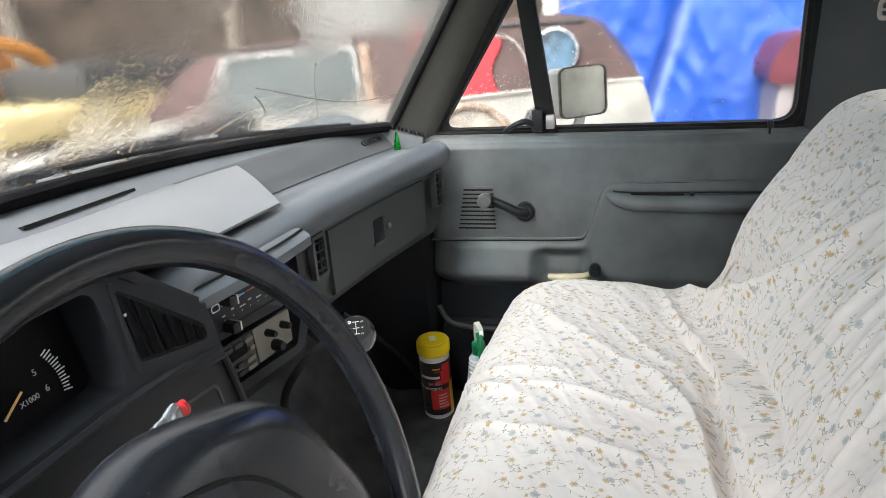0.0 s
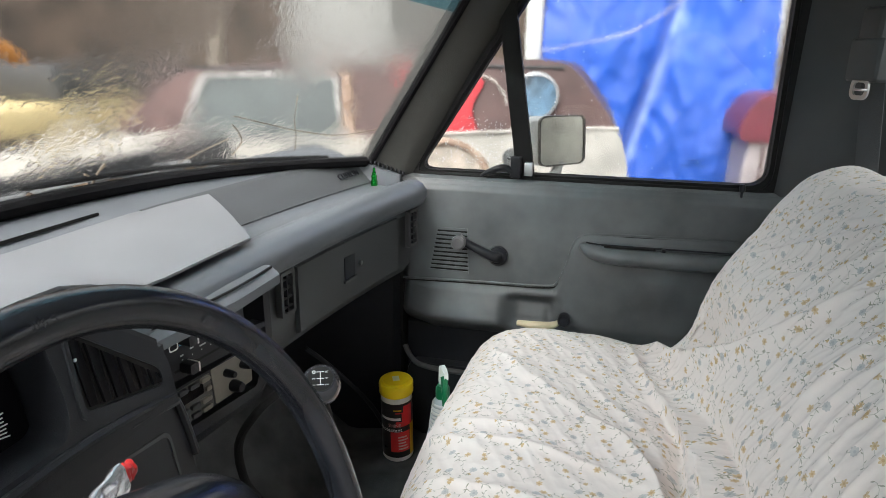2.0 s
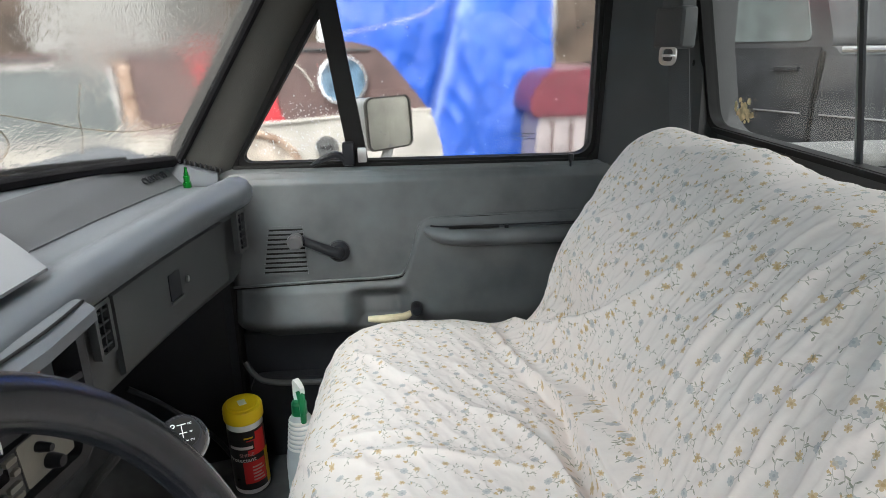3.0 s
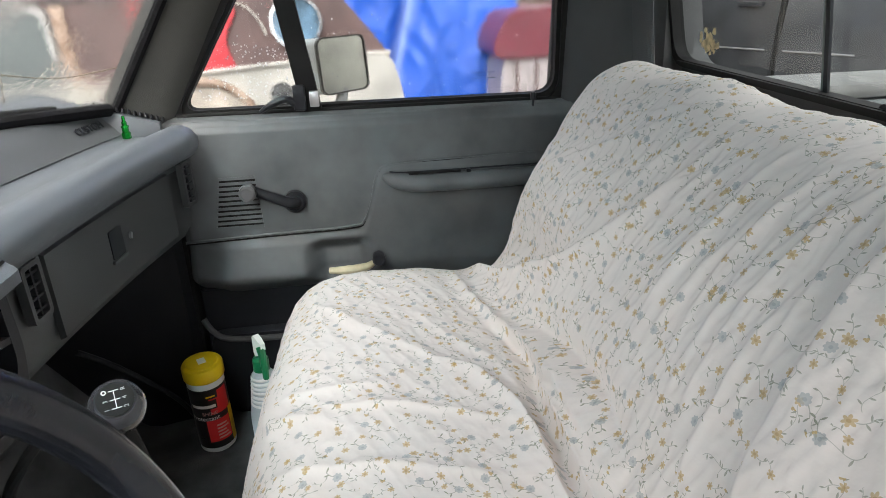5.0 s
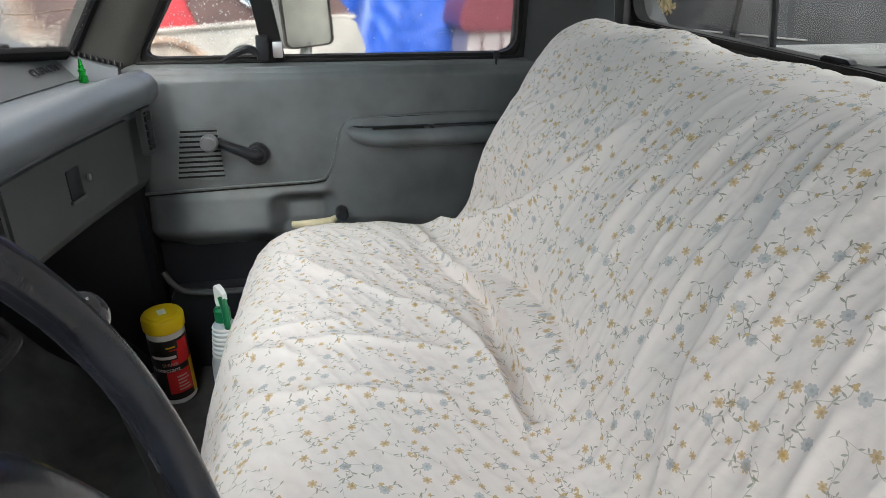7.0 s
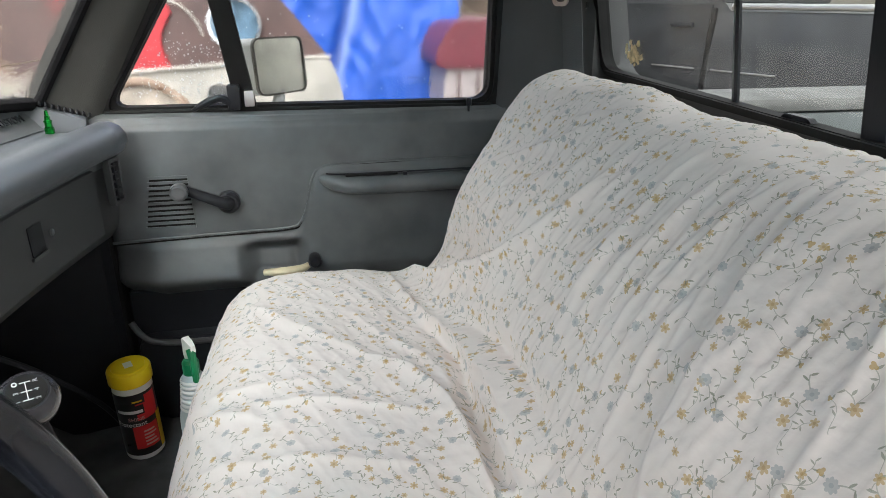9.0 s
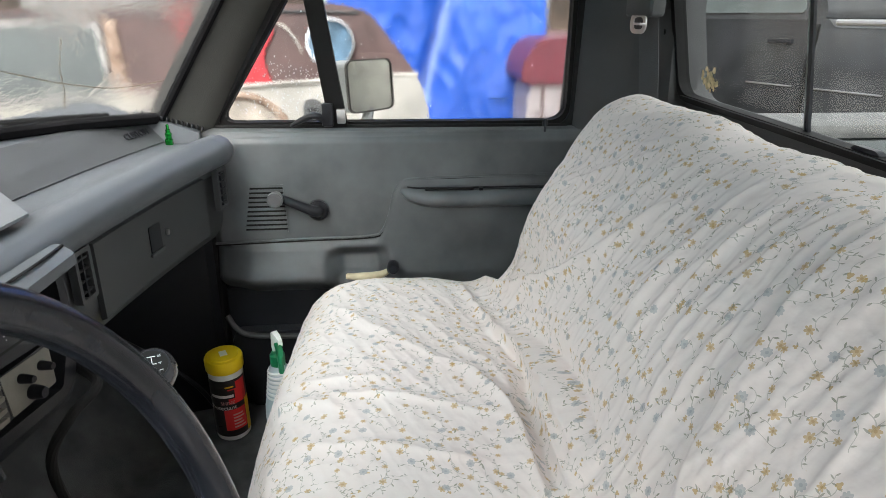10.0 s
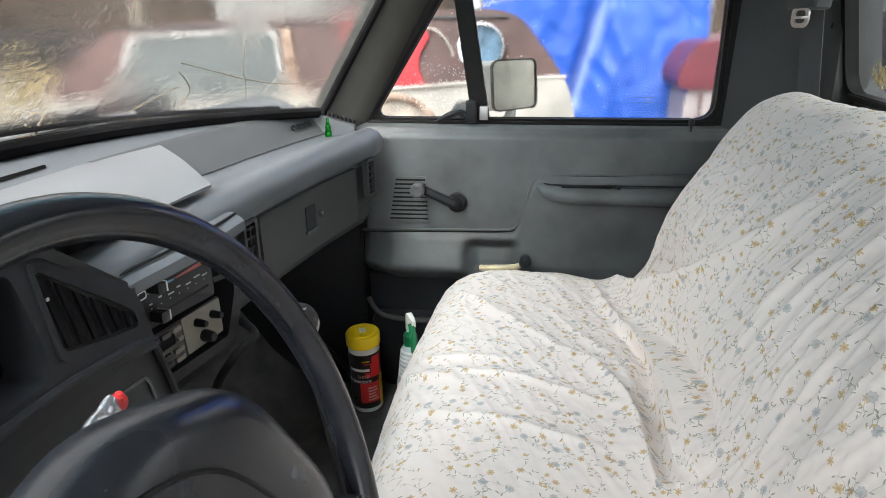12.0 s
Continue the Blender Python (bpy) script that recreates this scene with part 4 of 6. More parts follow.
# ---- steering wheel ----
WT = radians(18.9)
WC = Vector((-0.312, 0.467, 0.614))
WM = basis(WC, (1, 0, 0), (0, math.sin(WT), math.cos(WT)))
wheel = thing("steering_wheel", "black vinyl steering wheel with a broad horn pad", "steering wheel")
part("rim", moved(tube([(0.1905 * math.cos(a), 0.1905 * math.sin(a), 0) for a in np.linspace(0, 2 * math.pi, 25)[:-1]], 0.0118, 16, 5, True), WM), M_RIM, wheel)
HM = WM @ pose(-0.004, 0.013, 0.004, 0, 0, -20)
pad_pts = round_poly([(-0.150, -0.080), (0.135, -0.080), (0.150, -0.010), (0.108, 0.043), (0.066, 0.085), (-0.048, 0.087), (-0.115, 0.00)], [0.03, 0.03, 0.045, 0.05, 0.045, 0.08, 0.06], 10)
HC = Vector((0.005, -0.01))
hub = part("horn_pad", moved(loft([[(HC.x + (a - HC.x) * k, HC.y + (b - HC.y) * k, z) for a, b in pad_pts] for k, z in ((0.93, -0.040), (0.985, -0.030), (1.0, -0.018), (0.99, -0.008), (0.965, 0.0), (0.925, 0.006), (0.87, 0.0105), (0.78, 0.0135), (0.6, 0.015), (0.3, 0.0155), (0.02, 0.0155))]), HM), M_RIM, wheel, "broad black horn pad", 180)
part("pad_line", moved(tube([(-0.100, 0.035, 0.0148), (-0.05, 0.050, 0.0148), (0.005, 0.048, 0.0148), (0.045, 0.022, 0.0148), (0.07, -0.01, 0.0148), (0.075, -0.05, 0.0148)], 0.0016, 6, 6), HM), M_RUBBER, hub)
part("horn_mark", moved(prism(round_poly([(0.045, -0.022), (0.055, -0.027), (0.055, -0.010), (0.045, -0.015)], 0.001), 0.0006, lambda a, b, d: (a, b, 0.015 + d)), HM), M_INKDIM, hub)
for s in (-1, 1):
    part("spoke", moved(tube([(s * 0.09, -0.03, -0.012), (s * 0.14, -0.035, -0.008), (s * 0.180, -0.045, 0)], [0.03, 0.022, 0.015], 10, 5, flat=0.4), HM), M_RIM, wheel)
col = thing("steering_column", "black plastic steering column shroud", "steering column")
part("shroud", moved(lathe([(0.0, -0.30), (0.062, -0.30), (0.065, -0.10), (0.055, -0.045), (0, -0.045)], 28), WM), M_DARK, col)
foil = thing("foil_tube", "crumpled silver and red tube lying on the steering column", "tube")
FM = basis((-0.222, 0.578, 0.640), (0.95, 0.10, 0.04), (0, 0.3, 1)) @ Matrix.Diagonal((0.60, 0.56, 0.56, 1))
part("silver_wrap", moved(grid_sheet(30, 26, lambda u, v: (-0.12 + 0.140 * u + 0.006 * math.sin(6.2832 * v + 1) * u, (0.013 + 0.006 * u * u + 0.003 * noise.noise((u * 9, v * 7, 3))) * math.cos(6.2832 * v), (0.012 * (1 - 0.30 * u) + 0.003 * noise.noise((u * 9, v * 7, 9))) * math.sin(6.2832 * v)), 0.0006), FM), mat("crumpled_foil", (0.62, 0.62, 0.65), 0.25, 0.9, var=0.1, grain=0.8, grain_scale=90), foil)
part("red_end", moved(grid_sheet(14, 18, lambda u, v: (0.016 + 0.030 * u, (0.0135 + 0.005 * noise.noise((u * 9, v * 8, 1))) * math.cos(6.2832 * v) * (1 - 0.25 * u), (0.0065 + 0.004 * noise.noise((u * 9, v * 8, 4))) * math.sin(6.2832 * v) - 0.004 * u), 0.0006), FM), M_RED, foil, "crumpled shiny red printed end")

# ---- gear lever, second lever ----
gear = thing("gear_lever", "gear lever with a clear round shift-pattern knob", "gear lever", (0, 0, 0))
part("stalk", tube([(0.105, 0.525, 0.20), (0.085, 0.535, 0.36), (0.058, 0.545, 0.50), (0.046, 0.550, 0.562)], [0.007, 0.006, 0.005, 0.005], 12, 6), M_RUBBER, gear)
km_up = Vector((-0.55, -0.25, 0.80)).normalized()
KM = basis((0.040, 0.550, 0.581), (0.85, 0.35, 0.69), km_up.cross(Vector((0.85, 0.35, 0.69)))) @ Matrix.Diagonal((0.78, 0.78, 0.78, 1))
knob = part("knob", moved(lathe([(0.010, -0.027), (0.018, -0.022), (0.0255, -0.010), (0.027, 0.002), (0.0245, 0.013), (0.019, 0.0195), (0, 0.0205)], 32), KM), mat("smoked_clear_acrylic", (0.030, 0.031, 0.036), 0.16, var=0.3, scale=40, grain=0.0, coat=0.2), gear, "glossy smoky round knob")
part("pattern_disc", moved(lathe([(0.0170, 0.0198), (0.0170, 0.0212), (0, 0.0214)], 28), KM), M_RUBBER, knob, "black shift-pattern disc")
for i, (ch, x, y) in enumerate((("1", -0.009, -0.0085), ("3", 0.0, -0.0085), ("R", 0.0095, 0.0085), ("2", -0.009, 0.0085), ("4", 0.0, 0.0085))):
    lettering("numeral", ch, 0.0058, KM @ pose(x, -y, 0.0216), M_INKDIM, knob, 0.0002)
part("ring_mark", moved(frame_plate(rounded(0.0072, 0.0118, 0.0062, 0.0108, 0.0022), rounded(0.0082, 0.0108, 0.0072, 0.0098, 0.0012), 0.0003, lambda a, b, d: (a, b, 0.0216 + d)), KM), M_INK, knob)
for x in (-0.009, 0.0, 0.0095):
    part("line", moved(box(x - 0.0004, x + 0.0004, -0.0045, 0.0045, 0.0214, 0.0218), KM), M_INK, knob)
part("line", moved(box(-0.009, 0.0095, -0.0004, 0.0004, 0.0214, 0.0218), KM), M_INK, knob)
hose = thing("hose", "thin black hose curving from the dash to the floor", "hose")
part("line", tube([(0.20, 0.70, 0.50), (0.15, 0.655, 0.505), (0.105, 0.665, 0.495), (0.098, 0.69, 0.45), (0.105, 0.69, 0.39), (0.125, 0.675, 0.33), (0.13, 0.67, 0.22)], 0.0055, 10, 6), M_RUBBER, hose)
ped = thing("floor_pedal", "ribbed black rubber pedal near the floor", "pedal")
part("arm", tube([(-0.06, 0.86, 0.42), (-0.05, 0.80, 0.26), (-0.04, 0.76, 0.20)], 0.008, 8, 5), M_RUBBER, ped)
part("pad", box(-0.035, 0.035, -0.006, 0.006, -0.03, 0.03, 0.005, 2, pose(-0.04, 0.755, 0.19, -40, 0, 0)), M_RUBBER, ped, "ribbed rubber pad")
for i in range(5):
    part("rib", box(-0.032, 0.032, -0.0015, 0.0015, -0.002, 0.002, 0.001, 1, pose(-0.04, 0.747 + 0.008 * i - 0.012, 0.172 + 0.0095 * i, -40, 0, 0)), M_RUBBER, ped)
setting("trim_mat_edge", tube([(0.56, 0.82, 0.35), (0.60, 0.78, 0.29), (0.66, 0.72, 0.18), (0.69, 0.69, 0.09)], 0.005, 8, 5), M_DARK, "raised edge of the floor mat on the toe board", "trim")

# ---- wipes canister ----
can = thing("wipes_canister", "red and black wipes canister with a yellow lid", "canister", (0.668, 0.66, 0.062))
can.rotation_euler = (0, radians(-4), 0)
can.scale = (0.88, 0.88, 0.95)
CR = 0.0385
part("tub", lathe([(0, 0), (CR - 0.004, 0), (CR, 0.004), (CR, 0.168), (CR - 0.001, 0.172), (CR - 0.003, 0.174)], 40), M_WHITE, can)
LAB0 = 200
part("label", lathe([(CR + 0.0006, 0.014), (CR + 0.0006, 0.158)], 40, None, LAB0 - 95, LAB0 + 75), M_BLACKLAB, can, "black and red printed label")
part("label_red", lathe([(CR + 0.0009, 0.030), (CR + 0.0009, 0.084)], 24, None, LAB0 - 28, LAB0 + 46), M_RED, can)
part("label_red", lathe([(CR + 0.0009, 0.098), (CR + 0.0009, 0.152)], 24, None, LAB0 - 8, LAB0 + 58), M_RED, can)
part("label_yellow", lathe([(CR + 0.0009, 0.014), (CR + 0.0009, 0.10)], 8, None, LAB0 + 48, LAB0 + 75), M_YELLOW, can)
part("lid", lathe([(CR + 0.002, 0.172), (CR + 0.0035, 0.174), (CR + 0.0035, 0.196), (CR + 0.001, 0.200), (CR - 0.006, 0.201), (CR - 0.007, 0.203), (0, 0.2035)], 40), M_YELLOW, can, "yellow flip lid")
part("price_tag", box(-0.010, 0.010, -0.008, 0.008, 0.2034, 0.2042, 0, 2, pose(0, 0, 0, 0, 0, 25)), M_WHITE, can, "white square sticker")


def wrap_text(text, z, size, a_mid, material):
    """Words bent round the tub."""
    ob = lettering("words", text, size, Matrix(), material, can, 0.0002)
    for v in ob.data.vertices:
        a = radians(a_mid) + v.co.x / CR
        r = CR + 0.0014 + v.co.z
        v.co = Vector((r * math.cos(a), r * math.sin(a), z + v.co.y))
    return ob


wrap_text("SHINE", 0.1015, 0.0115, LAB0 - 12, mat("dim_pink_print", (0.55, 0.30, 0.28), 0.5))
wrap_text("Protectant", 0.0895, 0.0140, LAB0 - 30, M_INK)
for i in range(5):
    part("print", lathe([(CR + 0.0012, 0.036 + 0.008 * i), (CR + 0.0012, 0.040 + 0.008 * i)], 10, None, LAB0, LAB0 + 38 - 5 * (i % 3)), mat("pale_print", (0.6, 0.35, 0.3), 0.5), can)
part("brand_shape", lathe([(CR + 0.0012, 0.112), (CR + 0.0012, 0.133)], 12, None, LAB0 - 70, LAB0 + 14), M_BLACKLAB, can)
part("brand_bar", lathe([(CR + 0.0015, 0.1155), (CR + 0.0015, 0.1225)], 12, None, LAB0 - 66, LAB0 + 10), M_INK, can)
part("badge", lathe([(CR + 0.0013, 0.136), (CR + 0.0013, 0.153)], 12, None, LAB0 - 22, LAB0 + 20), M_BLACKLAB, can)
part("badge_print", lathe([(CR + 0.0015, 0.140), (CR + 0.0015, 0.1435)], 12, None, LAB0 - 15, LAB0 + 13), M_YELLOW, can)

# ---- spray bottle ----
spray = thing("spray_bottle", "translucent white spray bottle with green trigger", "spray bottle", (0.602, 0.545, 0.062))
part("body", lathe([(0, 0), (0.034, 0), (0.037, 0.006), (0.037, 0.09), (0.036, 0.11), (0.030, 0.135), (0.0245, 0.155), (0.023, 0.17), (0.0215, 0.19), (0.015, 0.20), (0.014, 0.21)], 28), mat("milky_plastic", (0.50, 0.55, 0.58), 0.35, var=0.1, scale=12), spray)
for i in range(7):
    part("rib", lathe([(0.0305 - 0.0011 * i, 0.128 + 0.009 * i), (0.0325 - 0.0012 * i, 0.1315 + 0.009 * i), (0.030 - 0.0011 * i, 0.135 + 0.009 * i)], 24), M_WHITE, spray)
part("collar", lathe([(0.0165, 0.198), (0.0165, 0.22), (0.012, 0.226), (0, 0.226)], 20), M_GREEN, spray, "green screw collar")
part("head", loft([[(x, -0.011 * w, z0), (x, 0.011 * w, z0), (x, 0.010 * w, z1), (x, -0.010 * w, z1)] for x, w, z0, z1 in ((-0.022, 0.45, 0.247, 0.258), (-0.010, 0.6, 0.232, 0.264), (0.006, 0.65, 0.226, 0.268), (0.014, 0.5, 0.232, 0.262))]), M_WHITE, spray, "white spray head")
part("trigger", tube([(-0.012, 0.002, 0.250), (-0.022, 0.004, 0.232), (-0.026, 0.005, 0.210), (-0.024, 0.004, 0.190)], [0.009, 0.008, 0.007, 0.006], 8, 5), M_GREEN, spray, "green trigger")
spray.rotation_euler = (0, 0, radians(35))
spray.scale = (0.86, 0.86, 0.98)

# ---- green fitting on the dash ----
fit_ob = thing("green_fitting", "small green anodised threaded fitting on the dash tray", "fitting", (0.722, 0.808 + bow(0.722), 0.6585))
part("body", lathe([(0, 0), (0.0085, 0), (0.0085, 0.013), (0.0065, 0.015), (0.0065, 0.024), (0.0075, 0.025), (0.0075, 0.028), (0.005, 0.030), (0.005, 0.037), (0.0035, 0.039), (0.003, 0.050), (0, 0.051)], 6), M_GREENMET, fit_ob, "", 20)
fit_ob.scale = (0.85, 0.85, 0.74)


# ---- bench seat and its sheet ----
def flower_cloth():
    m, n, l, p = nodes_of("floral_cotton_sheet")
    uv = n.new("ShaderNodeUVMap")
    uv.uv_map = "cloth"

    def math_node(op, a, b=None, c=None):
        k = n.new("ShaderNodeMath")
        k.operation = op
        for i, v in enumerate((a, b, c)):
            if v is None:
                continue
            if isinstance(v, (int, float)):
                k.inputs[i].default_value = v
            else:
                l.new(v, k.inputs[i])
        return k.outputs[0]

    def cells(scale, seed):
        """Scattered cells on the cloth, each with its own turn: local x, y and three random numbers."""
        mp = n.new("ShaderNodeMapping")
        mp.inputs["Location"].default_value = (seed, seed * 0.7, 0)
        mp.inputs["Scale"].default_value = (scale, scale, 1)
        l.new(uv.outputs[0], mp.inputs["Vector"])
        vo = n.new("ShaderNodeTexVoronoi")
        vo.voronoi_dimensions = "2D"
        vo.inputs["Scale"].default_value, vo.inputs["Randomness"].default_value = 1.0, 0.7
        l.new(mp.outputs[0], vo.inputs["Vector"])
        sub = n.new("ShaderNodeVectorMath")
        sub.operation = "SUBTRACT"
        l.new(mp.outputs[0], sub.inputs[0])
        l.new(vo.outputs["Position"], sub.inputs[1])
        sp = n.new("ShaderNodeSeparateColor")
        l.new(vo.outputs["Color"], sp.inputs[0])
        rot = n.new("ShaderNodeVectorRotate")
        rot.rotation_type = "Z_AXIS"
        l.new(sub.outputs[0], rot.inputs["Vector"])
        l.new(math_node("MULTIPLY", sp.outputs[0], 6.2832), rot.inputs["Angle"])
        xy = n.new("ShaderNodeSeparateXYZ")
        l.new(rot.outputs[0], xy.inputs[0])
        return xy.outputs[0], xy.outputs[1], sp.outputs[1], sp.outputs[2]

    def both(a, b):
        return math_node("MULTIPLY", a, b)

    def bloom(x, y, cx, cy, radius, petals, squash=1.1, deep=0.45):
        dx, dy = math_node("SUBTRACT", x, cx), both(math_node("SUBTRACT", y, cy), squash)
        rr = math_node("SQRT", math_node("ADD", both(dx, dx), both(dy, dy)))
        wave = math_node("ABSOLUTE", math_node("COSINE", both(math_node("ARCTAN2", dy, dx), petals / 2)))
        lim = both(math_node("ADD", both(wave, deep), 1 - deep), radius)
        return math_node("LESS_THAN", rr, lim), math_node("LESS_THAN", rr, radius * 0.3)

    def leaf(x, y, cx, cy, turn, size):
        """One pointed leaf whose stalk end sits at (cx, cy)."""
        c, s = math.cos(turn), math.sin(turn)
        dx, dy = math_node("SUBTRACT", x, cx), math_node("SUBTRACT", y, cy)
        u = math_node("ADD", both(dx, c / size), both(dy, s / size))
        v = math_node("SUBTRACT", both(dy, c / size), both(dx, s / size))
        body = both(both(u, math_node("SUBTRACT", 1.0, u)), 0.6)
        return math_node("LESS_THAN", math_node("ABSOLUTE", v), body)

    def stalk(x, y, x0, x1, rise, bend, width):
        """A thin bowed stalk from x0 to x1."""
        yy = math_node("SUBTRACT", y, math_node("ADD", both(x, rise), both(math_node("SINE", both(x, 5.2)), bend)))
        mid = math_node("ABSOLUTE", math_node("SUBTRACT", x, (x0 + x1) / 2))
        return both(math_node("LESS_THAN", mid, (x1 - x0) / 2), math_node("LESS_THAN", math_node("ABSOLUTE", yy), width))

    def along(x, rise, bend):
        return x * rise + math.sin(5.2 * x) * bend

    base = n.new("ShaderNodeRGB")
    base.outputs[0].default_value = (0.782, 0.708, 0.670, 1)
    col = base.outputs[0]

    def lay(mask, colour, strength=1.0):
        nonlocal col
        mx = n.new("ShaderNodeMix")
        mx.data_type = "RGBA"
        l.new(math_node("MULTIPLY", mask, strength), mx.inputs[0])
        l.new(col, mx.inputs[6])
        if isinstance(colour, tuple):
            mx.inputs[7].default_value = (*colour, 1)
        else:
            l.new(colour, mx.inputs[7])
        col = mx.outputs[2]

    STALK, LEAF, OCHRE, HEART, BLUE = (0.27, 0.27, 0.20), (0.185, 0.20, 0.125), (0.53, 0.345, 0.115), (0.38, 0.20, 0.05), (0.375, 0.39, 0.395)
    # trailing vines with small leaves and buds
    for scale, seed, share in ((27.0, 3.1, 0.60), (35.0, 8.4, 0.55)):
        x, y, r1, r2 = cells(scale, seed)
        keep = math_node("LESS_THAN", r1, share)
        lay(both(stalk(x, y, -0.55, 0.50, 0.10, 0.17, 0.009), keep), STALK, 0.5)
        for cx, turn, size in ((-0.46, 2.3, 0.15), (-0.30, -0.9, 0.16), (-0.12, 1.5, 0.14), (0.10, 0.1, 0.15), (0.30, -1.5, 0.14), (0.46, 0.9, 0.16)):
            lay(both(leaf(x, y, cx, along(cx, 0.10, 0.17), turn, size), keep), LEAF, 0.62)
        m1, c1 = bloom(x, y, 0.52, 0.14, 0.085, 3, 1.3)
        lay(both(m1, keep), OCHRE, 0.8)
    # ochre blooms on short leafy stalks
    for scale, seed, share in ((30.0, 5.7, 0.66), (39.0, 12.2, 0.36)):
        x, y, r1, r2 = cells(scale, seed)
        keep = math_node("LESS_THAN", r1, share)
        lay(both(stalk(x, y, 0.10, 0.46, -0.15, 0.12, 0.011), keep), STALK, 0.5)
        for cx, turn, size in ((0.26, 1.2, 0.16), (0.36, -1.3, 0.15), (0.45, 0.2, 0.15)):
            lay(both(leaf(x, y, cx, along(cx, -0.15, 0.12), turn, size), keep), LEAF, 0.62)
        m1, c1 = bloom(x, y, 0.0, 0.0, 0.148, 6, 1.15, 0.5)
        lay(both(m1, keep), OCHRE, 0.72)
        lay(both(c1, keep), HEART, 0.45)
    # round blue-grey blooms
    x, y, r1, r2 = cells(26.0, 1.3)
    keep = math_node("LESS_THAN", r1, 0.66)
    lay(both(stalk(x, y, 0.10, 0.36, 0.3, -0.1, 0.012), keep), STALK, 0.6)
    for cx, turn in ((0.24, -0.6), (0.34, 1.4)):
        lay(both(leaf(x, y, cx, along(cx, 0.3, -0.1), turn, 0.15), keep), LEAF, 0.75)
    m1, c1 = bloom(x, y, 0.0, 0.0, 0.125, 8, 0.92, 0.25)
    lay(both(m1, keep), BLUE, 0.68)
    lay(both(c1, keep), (0.28, 0.31, 0.33), 0.5)
    l.new(col, p.inputs["Base Color"])
    p.inputs["Roughness"].default_value = 0.75
    p.inputs["Sheen Weight"].default_value = 0.15
    wv = n.new("ShaderNodeTexNoise")
    wv.inputs["Scale"].default_value, wv.inputs["Detail"].default_value = 70, 5
    l.new(uv.outputs[0], wv.inputs["Vector"])
    bp = n.new("ShaderNodeBump")
    bp.inputs["Strength"].default_value, bp.inputs["Distance"].default_value = 0.22, 0.004
    l.new(wv.outputs[0], bp.inputs["Height"])
    l.new(bp.outputs[0], p.inputs["Normal"])
    return m


PROFILE = [(0.55, 0.08), (0.538, 0.18), (0.518, 0.27), (0.497, 0.335), (0.468, 0.385), (0.42, 0.411), (0.35, 0.418), (0.28, 0.411), (0.21, 0.402), (0.165, 0.401), (0.132, 0.419), (0.100, 0.468), (0.068, 0.525), (0.030, 0.590), (-0.008, 0.650), (-0.040, 0.705), (-0.072, 0.743), (-0.115, 0.757), (-0.150, 0.742), (-0.172, 0.70), (-0.182, 0.60)]
PLINE = smooth_line([(0, y, z) for y, z in PROFILE], 12)
PLEN = [0.0]
for a, b in zip(PLINE, PLINE[1:]):
    PLEN.append(PLEN[-1] + (b - a).length)


def on_profile(s):
    """Place and outward normal at arc length s."""
    i = int(np.searchsorted(PLEN, s)) - 1
    i = max(0, min(i, len(PLINE) - 2))
    f = (s - PLEN[i]) / (PLEN[i + 1] - PLEN[i])
    p = PLINE[i].lerp(PLINE[i + 1], f)
    d = (PLINE[min(i + 4, len(PLINE) - 1)] - PLINE[max(i - 3, 0)]).normalized()
    return p, Vector((0, d.z, -d.y))


S_CR = next(PLEN[i] for i, p in enumerate(PLINE) if p.y < 0.150 and p.z > 0.38)
S_TOP = next(PLEN[i] for i, p in enumerate(PLINE) if p.z > 0.753)
# the cloth's own grid: across the bench, and along its profile
XR = np.concatenate((np.linspace(-0.74, -0.27, 60), np.linspace(-0.268, 0.70, 470)))
SR = np.linspace(0.02, PLEN[-1] - 0.02, 560)
CX_, CS_ = np.meshgrid(XR, SR - S_CR, indexing="ij")


def bump1(t, w):
    return np.exp(-(t / w) ** 2)


def soft(t):
    """Smooth step from 0 to 1."""
    t = np.clip(t, 0, 1)
    return t * t * (3 - 2 * t)


def wrinkle(fx, fs, fz, a, b):
    """Noise over the cloth, read at the given places."""
    return np.array([noise.noise((p, q, fz)) for p, q in zip((fx * a).ravel(), (fs * b).ravel())]).reshape(fx.shape)


WOB = wrinkle(CX_, CS_, 7.0, 13.0, 13.0)
WOB2 = wrinkle(CX_, CS_, 3.0, 30.0, 30.0)


def fold(pts, left, right, height):
    """A ridge (or, below zero, a hollow) along a line of the cloth, with its own slope on either side; it fades out at both ends."""
    line = [Vector((q.x, q.y)) for q in smooth_line([(x, s, 0) for x, s in pts], 4)]
    run = [0.0]
    for p, q in zip(line, line[1:]):
        run.append(run[-1] + (q - p).length)
    best = np.full(CX_.shape, 9.0)
    side, at = np.zeros(CX_.shape), np.zeros(CX_.shape)
    px, ps = CX_ + 0.006 * WOB + 0.002 * WOB2, CS_ + 0.006 * WOB2
    for i, (p, q) in enumerate(zip(line, line[1:])):
        dx, ds = q.x - p.x, q.y - p.y
        t = np.clip(((px - p.x) * dx + (ps - p.y) * ds) / (dx * dx + ds * ds), 0, 1)
        ox, os_ = px - p.x - t * dx, ps - p.y - t * ds
        d = np.hypot(ox, os_)
        near = d < best
        best = np.where(near, d, best)
        side = np.where(near, dx * os_ - ds * ox, side)
        at = np.where(near, (run[i] + t * (run[i + 1] - run[i])) / run[-1], at)
    w = np.where(side > 0, left, right) * (1 + 0.25 * WOB)
    return height * np.exp(-(best / w) ** 1.4) * np.sin(math.pi * (0.06 + 0.88 * at)) ** 0.6


